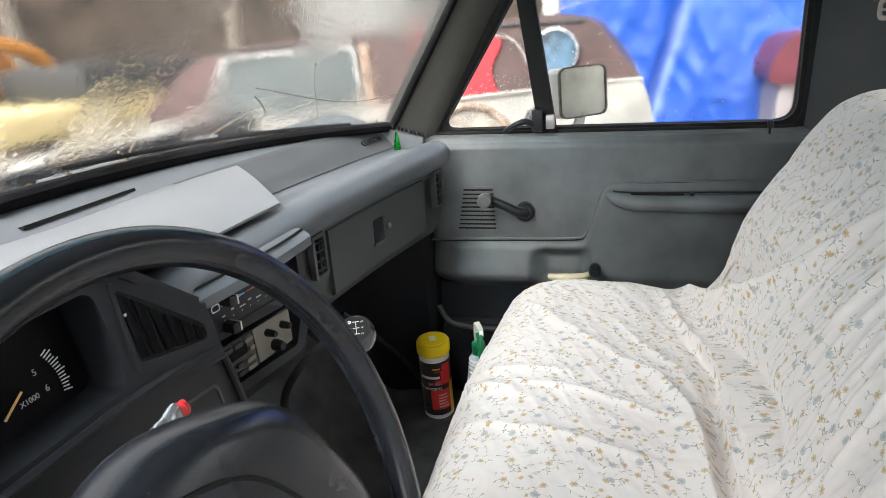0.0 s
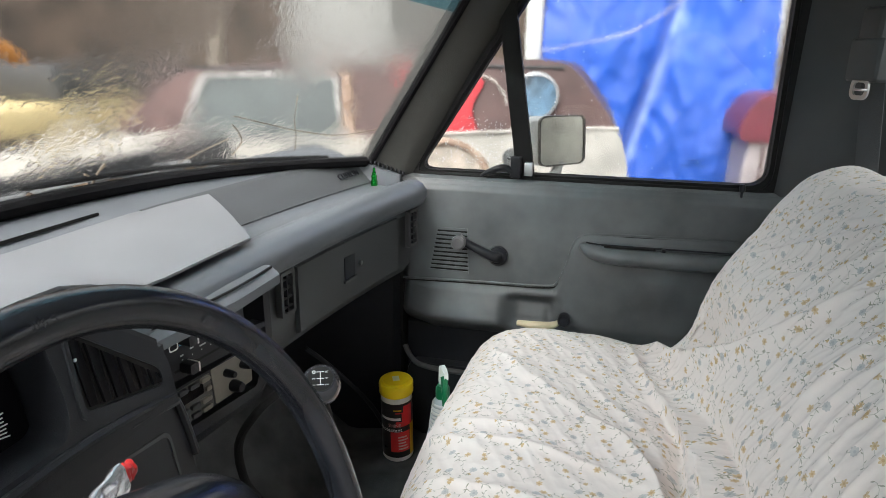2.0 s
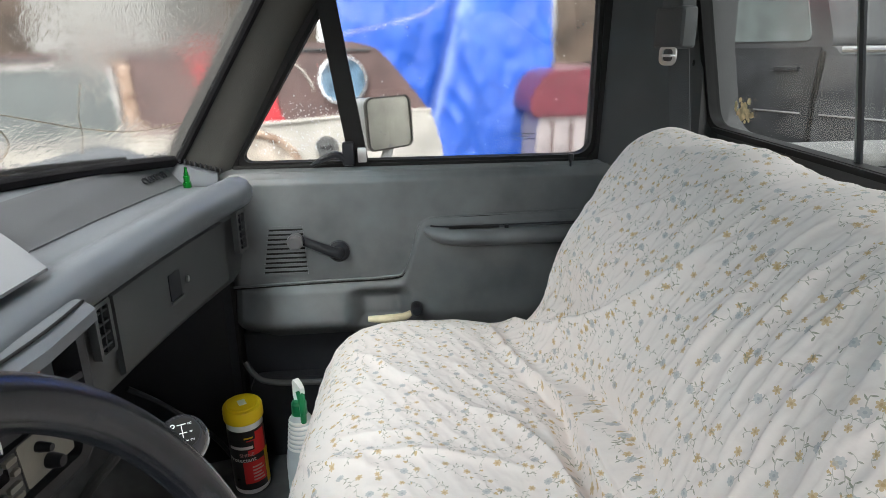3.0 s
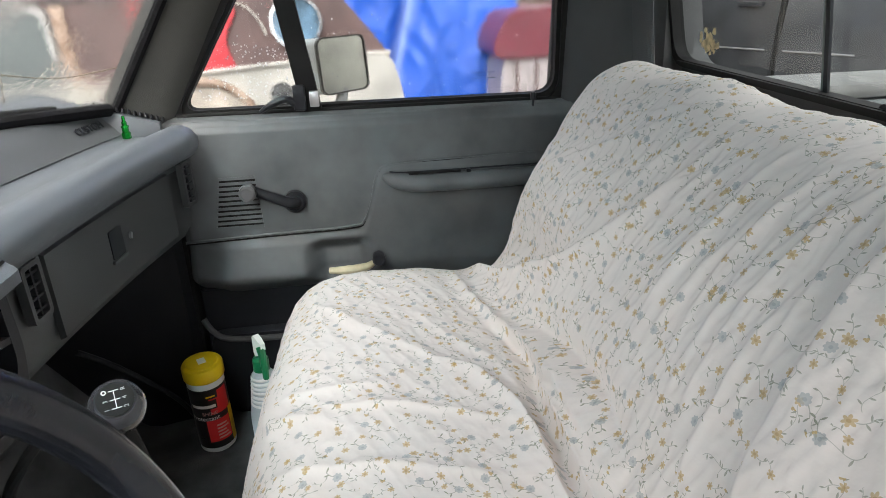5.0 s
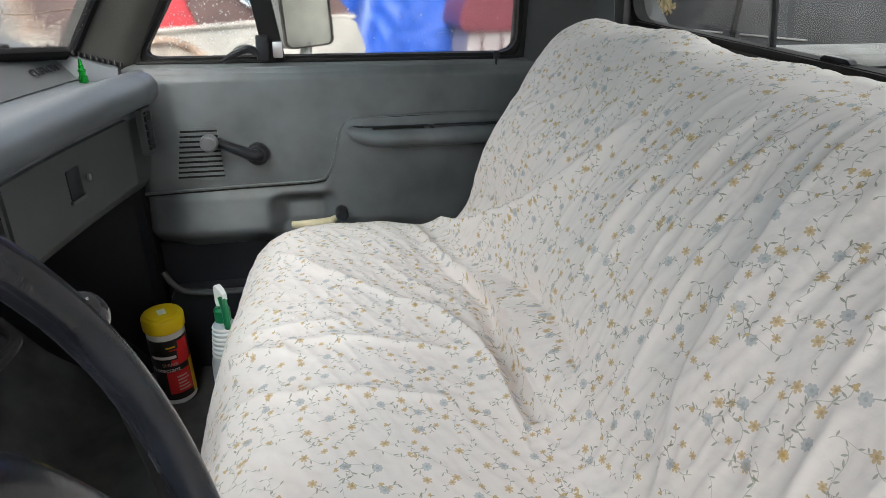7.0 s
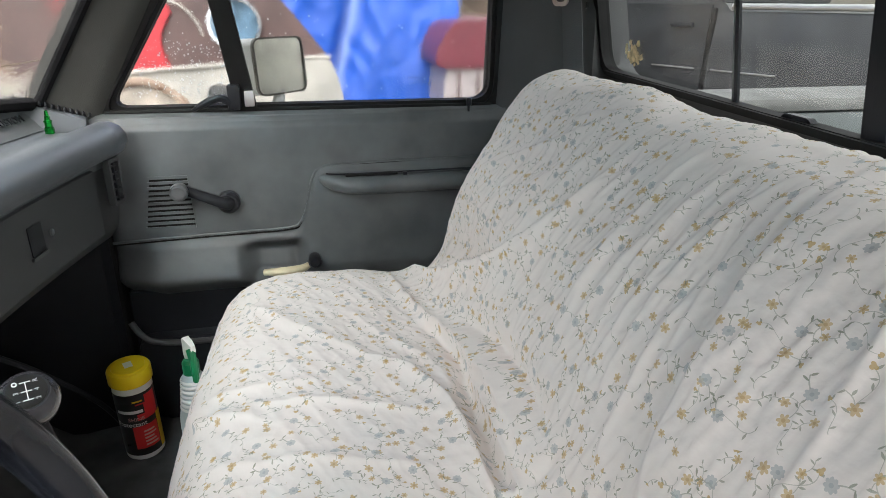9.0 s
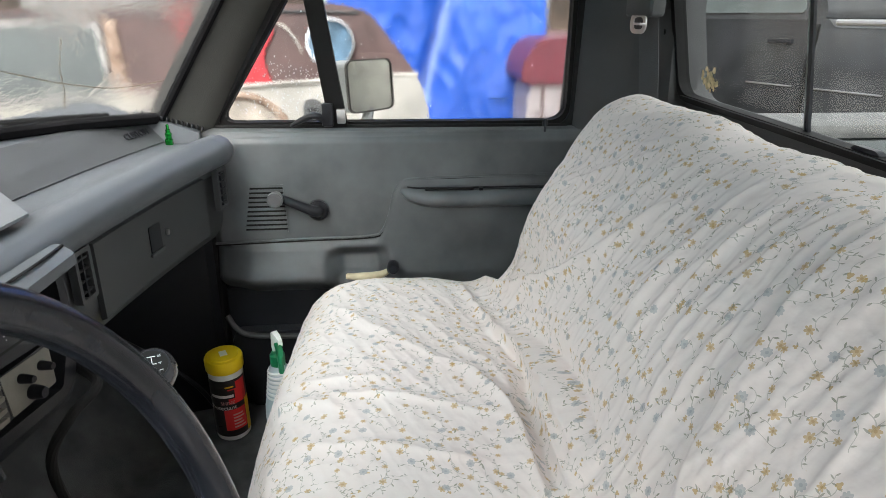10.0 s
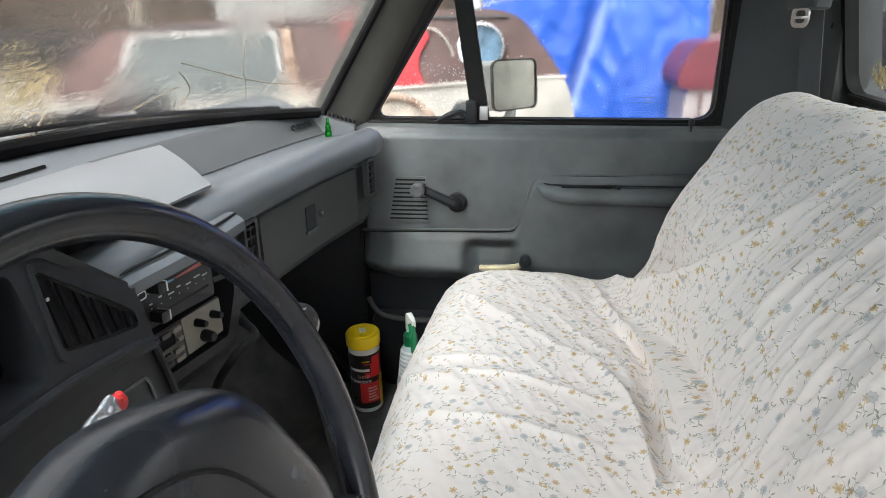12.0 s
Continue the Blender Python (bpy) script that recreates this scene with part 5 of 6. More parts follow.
def cloth_height():
    x, s = CX_, CS_
    back = 1 / (1 + np.exp(-s / 0.03))
    crest = bump1(s - (S_TOP - S_CR), 0.06)
    # broad swell of the padding
    h = 0.020 * back / (1 + np.exp((x - 0.19) / 0.05)) * bump1(s - 0.20, 0.15)
    h += 0.012 * (1 - back) * np.sin((x + 0.1) * 5.0)
    h += (0.008 - 0.006 * crest) * wrinkle(x, s, 2.0, 3.1, 3.1)
    h += crest * np.interp(x, (-0.2, -0.085, -0.03, 0.05, 0.14, 0.247, 0.30, 0.345, 0.42, 0.5, 0.65), (-0.026, -0.025, -0.021, -0.021, -0.015, -0.016, -0.004, 0.003, -0.003, -0.004, 0.0))
    # the end of the joint is tucked in, with a hump of cushion before it
    h += 0.014 * soft((x - 0.36) / 0.22) * bump1(s + 0.10, 0.05)
    brink = np.interp(s, (-0.10, -0.045, 0.012, 0.055, 0.105, 0.155, 0.208), (0.80, 0.69, 0.60, 0.49, 0.41, 0.334, 0.295))
    h -= 0.070 * soft((x - brink) / 0.08) * bump1(s - 0.055, 0.085)
    # fine crumple, drawn out along the pull of the cloth
    pull = x + 0.35 * s * soft((x + 0.05) / 0.5)
    h += back * (1 - 0.6 * crest) * 0.0022 * np.maximum(0, 1 - np.abs(wrinkle(pull, s, 5.0, 30, 9.0)) * 3.0)
    h += back * (1 - 0.6 * crest) * 0.0012 * np.maximum(0, 1 - np.abs(wrinkle(pull, s, 8.0, 66, 20.0)) * 2.6)
    h += back * soft((x - 0.30) / 0.12) * (1 - 0.6 * crest) * 0.0034 * np.maximum(0, 1 - np.abs(wrinkle(pull + 0.2 * s, s, 9.0, 60, 22.0)) * 2.6)
    slant = s + 0.45 * x
    h += (1 - back) * 0.0017 * np.maximum(0, 1 - np.abs(wrinkle(slant, x - 0.4 * s, 1.0, 26, 6.0)) * 3.0)
    h += (1 - back) * 0.0007 * np.maximum(0, 1 - np.abs(wrinkle(slant, x - 0.5 * s, 41.0, 66, 14.0)) * 2.6)
    h += 0.0006 * np.maximum(0, 1 - np.abs(wrinkle(x, s, 17.0, 42, 42)) * 3.0)
    h += 0.0028 * crest * wrinkle(x + 0.5 * s, s, 11.0, 24, 9.0)
    for line, left, right, up in FOLDS:
        h += fold(line, left, right, up * (1.25 if line[0][1] < 0.03 else 1.2)) * (1 - 0.6 * crest)
    rnd = random.Random(12)
    for i in range(34):
        x0, s0 = rnd.uniform(-0.2, 0.60), rnd.uniform(0.06, 0.33)
        run = rnd.uniform(0.08, 0.20)
        lean = -0.62 * max(0.0, min(1.0, x0 / 0.5)) + rnd.uniform(-0.25, 0.25)
        w = rnd.uniform(0.0028, 0.006)
        h += fold([(x0, s0), (x0 + lean * run * 0.5 + rnd.uniform(-0.004, 0.004), s0 + run * 0.5), (x0 + lean * run, s0 + run)], w, w * rnd.uniform(1, 2), rnd.uniform(0.0012, 0.0036)) * (1 - 0.6 * crest)
    return h


# main folds: line over the cloth, slopes either side, height
FOLDS = [
    ([(0.31, -0.37), (0.243, -0.324), (0.218, -0.283), (0.190, -0.250)], 0.006, 0.014, 0.007),
    ([(0.285, -0.319), (0.267, -0.255), (0.265, -0.19)], 0.007, 0.010, 0.004),
    ([(0.227, -0.255), (0.216, -0.189), (0.201, -0.124), (0.185, -0.072)], 0.007, 0.012, 0.005),
    ([(0.15, -0.33), (0.12, -0.24), (0.10, -0.15), (0.09, -0.08)], 0.008, 0.014, 0.005),
    ([(0.53, -0.29), (0.43, -0.222), (0.375, -0.176), (0.304, -0.107)], 0.010, 0.018, 0.006),
    ([(0.304, -0.107), (0.265, -0.069), (0.205, -0.045), (0.13, -0.030), (0.05, -0.028)], 0.020, 0.007, 0.017),
    ([(0.45, -0.13), (0.38, -0.09), (0.33, -0.05), (0.25, -0.02)], 0.010, 0.012, 0.004),
    ([(0.407, -0.021), (0.309, 0.002), (0.251, -0.005), (0.154, -0.010), (0.06, -0.010)], 0.010, 0.012, -0.021),
    ([(0.246, 0.006), (0.159, 0.012), (0.087, 0.004), (0.04, 0.0)], 0.006, 0.007, 0.009),
    ([(0.62, -0.050), (0.464, -0.026), (0.34, 0.017), (0.232, 0.032), (0.159, 0.034), (0.06, 0.028)], 0.011, 0.016, 0.015),
    ([(0.36, 0.040), (0.246, 0.062), (0.167, 0.066), (0.09, 0.060)], 0.013, 0.018, -0.022),
    ([(0.640, 0.000), (0.570, 0.022), (0.490, 0.055), (0.410, 0.105), (0.334, 0.155), (0.295, 0.208), (0.235, 0.30)], 0.030, 0.012, 0.020),
    ([(0.373, 0.136), (0.334, 0.235), (0.298, 0.327), (0.239, 0.41)], 0.010, 0.005, 0.006),
    ([(0.264, 0.221), (0.238, 0.31), (0.216, 0.385), (0.206, 0.421)], 0.008, 0.004, 0.005),
    ([(0.17, 0.16), (0.164, 0.199), (0.149, 0.264), (0.135, 0.331), (0.120, 0.39)], 0.007, 0.004, 0.004),
    ([(0.09, 0.239), (0.083, 0.306), (0.068, 0.38)], 0.007, 0.004, 0.0045),
    ([(0.60, 0.215), (0.50, 0.27), (0.432, 0.304), (0.339, 0.358), (0.280, 0.42)], 0.012, 0.006, 0.007),
    ([(0.62, 0.36), (0.55, 0.385), (0.469, 0.411), (0.40, 0.445)], 0.014, 0.006, 0.007),
    ([(0.42, 0.40), (0.36, 0.43), (0.30, 0.47)], 0.020, 0.007, 0.008),
    ([(0.40, 0.36), (0.30, 0.40), (0.25, 0.44)], 0.010, 0.005, 0.005),
    ([(0.590, 0.063), (0.52, 0.144), (0.475, 0.23)], 0.008, 0.005, 0.005),
    ([(0.47, 0.094), (0.437, 0.177), (0.42, 0.24)], 0.007, 0.005, 0.004),
    ([(0.60, 0.14), (0.56, 0.20), (0.54, 0.28)], 0.008, 0.005, 0.004),
    ([(0.030, 0.15), (0.036, 0.23), (0.028, 0.32), (0.0, 0.41)], 0.008, 0.004, 0.0045),
    ([(0.147, 0.12), (0.148, 0.216), (0.132, 0.32)], 0.007, 0.004, 0.004),
    ([(-0.014, 0.10), (0.0, 0.198), (0.002, 0.29)], 0.008, 0.004, 0.004),
    ([(-0.085, 0.10), (-0.066, 0.163), (-0.058, 0.223), (-0.046, 0.293), (-0.044, 0.363), (-0.020, 0.45)], 0.055, 0.008, 0.013),
    ([(-0.070, 0.385), (-0.09, 0.402), (-0.126, 0.372), (-0.165, 0.360), (-0.20, 0.37)], 0.012, 0.009, 0.010),
    ([(-0.12, 0.45), (-0.14, 0.41), (-0.19, 0.40)], 0.012, 0.012, 0.008),
]
PS = [on_profile(s) for s in SR]
ch = cloth_height()
# the end rounds off and falls away to the side
end = np.clip((XR - 0.60) / 0.10, 0, 1)[:, None]
cy = np.array([p.y for p, q in PS]) + np.array([q.y for p, q in PS]) * ch * (1 - 0.6 * end)
cz = np.array([p.z for p, q in PS]) + np.array([q.z for p, q in PS]) * ch * (1 - 0.6 * end)
tuck_in = 0.10 * (1 - np.cos(end * math.pi / 2))
cy, cz = cy + (0.1 - cy) * tuck_in, cz + (0.30 - cz) * tuck_in
cx = np.where(end > 0, 0.60 + 0.057 * np.sin(end * math.pi / 2), XR[:, None]) + 0 * cy
for k in range(1, 4):
    lx, ly, lz = cx[len(XR) - 1], cy[len(XR) - 1], cz[len(XR) - 1]
    cx = np.vstack((cx, lx - 0.004 * k))
    cy = np.vstack((cy, ly + (0.12 - ly) * 0.09 * k))
    cz = np.vstack((cz, lz + (0.30 - lz) * 0.12 * k))
XU = np.concatenate((XR, (0.72, 0.75, 0.78)))
NI, NJ = cx.shape
idx = np.arange(NI * NJ).reshape(NI, NJ)
quads = np.stack((idx[:-1, :-1], idx[:-1, 1:], idx[1:, 1:], idx[1:, :-1]), -1).reshape(-1, 4)
sheet_me = bpy.data.meshes.new("seat_cover")
sheet_me.from_pydata(np.stack((cx, cy, cz), -1).reshape(-1, 3).tolist(), [], quads.tolist())
uv_at = np.stack(np.broadcast_arrays(XU[:, None], SR[None, :]), -1).reshape(-1, 2)
sheet_me.uv_layers.new(name="cloth").data.foreach_set("uv", uv_at[quads.ravel()].ravel())
for p in sheet_me.polygons:
    p.use_smooth = True
seat = thing("bench_seat", "bench seat of a pickup under a draped sheet", "bench seat")


def under(s0, s1, lift):
    pts = []
    k = 30
    for i in range(k + 1):
        p, nr = on_profile(s0 + (s1 - s0) * i / k)
        pts.append((p.y - nr.y * lift, p.z - nr.z * lift))
    return pts


cus = under(0.05, S_CR - 0.03, 0.075)
part("cushion", prism(cus + [(0.12, 0.10)], 1.30, lambda a, b, d: (-0.70 + d, a, b)), mat("grey_seat_cloth", (0.12, 0.12, 0.13), 0.9), seat)
bk = under(S_CR + 0.09, PLEN[-1] - 0.02, 0.06)
part("backrest", prism(bk + [(-0.17, 0.20), (0.10, 0.30)], 1.30, lambda a, b, d: (-0.70 + d, a, b)), bpy.data.materials["grey_seat_cloth"], seat)
part("base", box(-0.68, 0.62, -0.15, 0.40, 0.04, 0.12, 0.01), M_RUBBER, seat)
sheet_me.materials.append(flower_cloth())
tagged(new("seat_cover", sheet_me), "rumpled white cotton sheet printed with small ochre and grey flowers", "sheet")


# ---- outside ----
GZ = -0.72
setting("ground", grid_sheet(60, 60, lambda u, v: (-60 + 120 * u, -60 + 120 * v, GZ + (0.10 * noise.noise((u * 60, v * 60, 0)) if 0.35 < u < 0.65 else 0.3 * noise.noise((u * 30, v * 30, 0))))), M_GROUND, "muddy gravel ground with puddles", "ground")

# own hood and cowl
hood = thing("truck_hood", "weathered pale hood and wet cowl of the pickup", "hood")
part("cowl", grid_sheet(30, 6, lambda u, v: (-0.80 + 1.6 * u, ws((-0.80 + 1.6 * u) * 0.94, 0).y + 0.02 + 0.16 * v, 0.705 - 0.035 * ((-0.80 + 1.6 * u) / 0.76) ** 2 - 0.01 * v), 0.01), mat("wet_grey_cowl_paint", (0.30, 0.30, 0.29), 0.35, var=0.3, scale=14), hood, "wet grey cowl panel")
part("panel", grid_sheet(24, 20, lambda u, v: (-0.82 + 1.64 * u, 1.12 - 0.28 * ((u - 0.5) * 2) ** 2 + 1.1 * v, 0.715 - 0.05 * ((u - 0.5) * 2) ** 2 - 0.10 * v), 0.01), mat("weathered_hood_paint", (0.42, 0.42, 0.40), 0.4, var=0.15), hood, "weathered pale hood panel")
for x0, x1, zo in ((0.66, 0.08, 0.0), (-0.02, -0.62, 0.0)):
    wp = thing("wiper", "black windshield wiper parked on the glass", "wiper")
    part("blade", tube([ws(x0 + (x1 - x0) * t, 0.022 + 0.02 * t) + Vector((0, 0.012, 0.004)) for t in (0, 0.25, 0.5, 0.75, 1)], 0.004, 8, 4), M_RUBBER, wp)
    part("arm", tube([ws(x0 + (x1 - x0) * 0.5, 0.035) + Vector((0, 0.03, 0.006)), ws(x1, 0.005) + Vector((0, 0.04, 0.003))], 0.004, 8, 4), M_STEEL, wp)


def on_glass(pts):
    """Places just outside the windshield, from x and height."""
    out = []
    for x, z in pts:
        s = (z - 0.738 + 0.038 * (x / 0.76) ** 2) / 0.455
        out.append(ws(x / (1 - 0.09 * s), s) + Vector((0.003, 0.011, 0.004)))
    return out


for label, stem, forks, r in (
    ("long thin dry vine stem on the wet windshield", [(0.386, 0.819), (0.468, 0.800), (0.549, 0.781), (0.647, 0.765), (0.735, 0.769)], [], 0.0010),
    ("bent dry twig on the wet windshield", [(0.325, 0.752), (0.389, 0.778), (0.405, 0.782)], [[(0.391, 0.806), (0.415, 0.79), (0.432, 0.772), (0.428, 0.75)]], 0.0012),
    ("short forked twig standing on the cowl", [(0.186, 0.733), (0.184, 0.754), (0.190, 0.770)], [[(0.164, 0.760), (0.176, 0.754), (0.185, 0.748)]], 0.0022),
    ("thin dark upright twig behind the windshield", [(0.566, 0.742), (0.545, 0.775), (0.519, 0.806), (0.495, 0.849)], [], 0.0009)):
    tw = thing("twig", label, "twig")
    part("stem", tube(on_glass(stem), r * 0.75, 6, 6), M_TWIG, tw)
    for fk in forks:
        part("branch", tube(on_glass(fk), r * 0.8, 6, 5), M_TWIG, tw)
random.seed(9)
for i in range(16):
    lf = thing("dead_leaf", "small brown dead leaf lying on the cowl", "leaf")
    x = 0.36 + 0.32 * random.random() if i < 12 else 0.05 + 0.3 * random.random()
    q = ws(x, 0.012 + 0.02 * random.random()) + Vector((0, 0.016, 0))
    a, L = random.uniform(-0.5, 0.5), random.uniform(0.018, 0.04)
    part("blade", grid_sheet(4, 4, lambda u, v: (q.x + L * (u - 0.5) * math.cos(a), q.y + 0.006 * v, q.z + L * (u - 0.5) * math.sin(a) * 0.5 + 0.010 * (v - 0.5) * math.sin(math.pi * min(1, max(0, u))) + 0.003 * math.sin(6 * u + i)), 0.0006), M_LEAF, lf)

# own pickup bed
bed = thing("pickup_bed", "pale weathered pickup bed behind the cab", "pickup bed")
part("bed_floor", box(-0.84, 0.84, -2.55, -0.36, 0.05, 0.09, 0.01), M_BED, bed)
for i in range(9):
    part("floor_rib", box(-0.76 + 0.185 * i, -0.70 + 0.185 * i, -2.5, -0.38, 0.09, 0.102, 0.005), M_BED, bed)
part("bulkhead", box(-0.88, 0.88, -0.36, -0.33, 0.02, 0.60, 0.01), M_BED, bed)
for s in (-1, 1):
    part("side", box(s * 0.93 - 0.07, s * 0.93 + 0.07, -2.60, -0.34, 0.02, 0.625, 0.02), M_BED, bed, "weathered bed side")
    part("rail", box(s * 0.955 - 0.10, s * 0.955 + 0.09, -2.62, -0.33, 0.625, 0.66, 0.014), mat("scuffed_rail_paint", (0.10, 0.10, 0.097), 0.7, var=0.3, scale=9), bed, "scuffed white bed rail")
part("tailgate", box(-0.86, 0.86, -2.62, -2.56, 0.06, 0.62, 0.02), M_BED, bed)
for y in (-1.15, -1.38, -1.8):
    part("stake_bolt", lathe([(0.010, 0), (0.010, 0.022), (0.007, 0.026), (0, 0.026)], 10, pose(0.93, y, 0.658)), M_STEEL, bed)


def wheel_set(parent, x, y, r, side):
    m = basis((x, y, GZ + r), (0, 1, 0), (0, 0, 1))
    t = part("wheel", moved(lathe([(r * 0.6, -0.09), (r * 0.95, -0.10), (r, -0.07), (r, 0.07), (r * 0.95, 0.10), (r * 0.6, 0.09)], 28), m), M_RUBBER, parent, "black tyre")
    part("rim", moved(lathe([(0, -0.04), (r * 0.35, -0.05), (r * 0.62, -0.02), (r * 0.62, 0.02), (r * 0.35, 0.05), (0, 0.04)], 24), m), M_STEEL, t)


# old two-tone coupe alongside, with a porthole roof
coupe = thing("vintage_coupe", "faded maroon and white vintage coupe with a round porthole window", "car")
CX = 1.88


def coupe_place(a, b, d):
    return (CX + d + 0.12 * max(0, b - 0.60), a, b)


part("body", prism(round_poly([(3.6, -0.40), (3.65, 0.30), (2.6, 0.52), (1.2, 0.61), (0.83, 0.640), (0.42, 0.672), (0.19, 0.676), (0.152, 0.56), (0.12, 0.20), (0.14, -0.40)], [0.12, 0.12, 0.12, 0.1, 0.05, 0.05, 0.03, 0.08, 0.1, 0.1]), 1.6, lambda a, b, d: (CX + d, a, b), 0.05), M_OFFWHITE, coupe, "chalky white lower body")
ROOF = round_poly([(2.35, 0.60), (2.02, 0.855), (1.80, 0.885), (0.95, 0.915), (0.46, 0.922), (0.372, 0.898), (0.314, 0.831), (0.252, 0.753), (0.195, 0.68), (0.17, 0.61)], [0.05, 0.1, 0.1, 0.2, 0.06, 0.06, 0.05, 0.05, 0.04, 0.02], 5)
part("hardtop", prism(ROOF, 1.4, coupe_place, 0.03), M_MAROON, coupe, "faded maroon hardtop")
part("drip_rail", tube([(CX - 0.004 + 0.12 * 0.27, 1.95, 0.868), (CX + 0.03, 1.3, 0.880), (CX + 0.03, 0.75, 0.893), (CX + 0.03, 0.40, 0.892)], 0.006, 6, 5), M_TRIMDK, coupe)


def coupe_skin(off):
    return lambda a, b, d: (CX - off + d + 0.12 * max(0, b - 0.6), a, b)


part("side_window", prism(round_poly([(1.96, 0.60), (1.86, 0.835), (1.29, 0.850), (1.265, 0.60)], 0.04), 0.03, coupe_skin(0.012)), M_CARGLASS, coupe, "pale fogged side window")
part("window_trim", frame_plate(round_poly([(1.99, 0.59), (1.885, 0.852), (1.275, 0.868), (1.25, 0.59)], 0.04), round_poly([(1.955, 0.605), (1.855, 0.832), (1.293, 0.848), (1.268, 0.605)], 0.04), 0.03, coupe_skin(0.022)), mat("dulled_window_trim", (0.30, 0.29, 0.28), 0.5, 0.4, var=0.3, scale=20), coupe)
part("red_post", prism([(1.248, 0.61), (1.262, 0.86), (1.225, 0.865), (1.205, 0.61)], 0.02, coupe_skin(0.014)), M_RUST, coupe, "rust-red window post")
part("red_panel", prism(round_poly([(1.02, 0.852), (0.926, 0.714), (0.845, 0.637), (0.708, 0.652), (0.745, 0.74), (0.69, 0.835), (0.72, 0.862)], [0.01, 0.05, 0.01, 0.01, 0.05, 0.03, 0.02], 6), 0.02, coupe_skin(0.012)), M_REDCAR, coupe, "bright red quarter panel")
part("chrome_sweep", tube([(CX - 0.014 + 0.12 * (z - 0.6), y, z) for y, z in ((0.735, 0.864), (0.675, 0.853), (0.638, 0.825), (0.612, 0.785), (0.603, 0.755))], 0.004, 6, 6), M_OFFWHITE, coupe, "thin pale curved moulding")
PM = basis((CX - 0.008 + 0.12 * 0.19, 0.500, 0.790), (0, -1, 0.0), (0.12, 0, 1))
part("porthole", moved(lathe([(0, 0.004), (0.075, 0.004), (0.075, 0)], 36), PM), mat("porthole_glass", (0.09, 0.15, 0.21), 0.12, var=0.7, scale=14, grain=0), coupe, "round bluish porthole window")
part("porthole_ring", moved(lathe([(0.073, 0), (0.076, 0.016), (0.086, 0.016), (0.090, 0)], 36), PM), M_CHROME, coupe)
part("belt_trim", tube([(CX - 0.008, 2.3, 0.575), (CX - 0.008, 1.2, 0.612), (CX - 0.008, 0.83, 0.643), (CX - 0.004, 0.52, 0.665), (CX, 0.30, 0.680), (CX + 0.01, 0.19, 0.682)], 0.007, 8, 6), M_OFFWHITE, coupe)
arch = [(1.02, 0.12), (1.00, 0.42), (0.95, 0.55), (0.86, 0.608), (0.78, 0.606), (0.71, 0.566), (0.672, 0.51), (0.655, 0.40), (0.65, 0.12)]
part("wheel_arch", tube([(CX - 0.010, a, b) for a, b in arch], 0.014, 10, 6), M_RUST, coupe, "rusty wheel arch lip")
part("fender_skirt", prism(arch, 0.01, lambda a, b, d: (CX - 0.006 + d, a, b)), mat("rust_streaked_white", (0.46, 0.40, 0.34), 0.7, var=0.35, scale=16), coupe, "rust-streaked white fender skirt")
FM2 = basis((CX - 0.002, 0.572, 0.560), (0, -1, 0), (0, 0, 1))
cap = part("fuel_cap", moved(lathe([(0, 0.008), (0.028, 0.008), (0.032, 0.004), (0.034, 0.010), (0.038, 0.010), (0.040, 0)], 30), FM2), M_STEEL, coupe, "round chrome fuel cap")
part("cap_grip", moved(box(-0.022, 0.022, -0.006, 0.006, 0.006, 0.014, 0.003), FM2), M_TRIMDK, cap)
for y in (0.92, 2.9):
    wheel_set(coupe, CX + 0.14, y, 0.33, 1)

# blue tarp on a frame behind the coupe
tarp = thing("blue_tarp", "creased blue plastic tarp hung behind the coupe", "tarp")


def tarp_at(u, v):
    y, z = 0.64 - 1.42 * u, -0.6 + 3.6 * v
    k = 0.07 * noise.noise((y * 1.6, z * 0.9, 1)) + 0.05 * abs(noise.noise((y * 3 + z * 1.3, z * 1.4 - y, 4))) + 0.030 * abs(noise.noise((y * 7 - z * 3, z * 4 + y * 2, 6))) + 0.007 * noise.noise((y * 16, z * 14, 2))
    k += 0.10 * math.exp(-((y + 0.114 + 0.27 * (z - 0.9)) / 0.07) ** 2)
    return (3.75 + k + 0.12 * z, y, z)


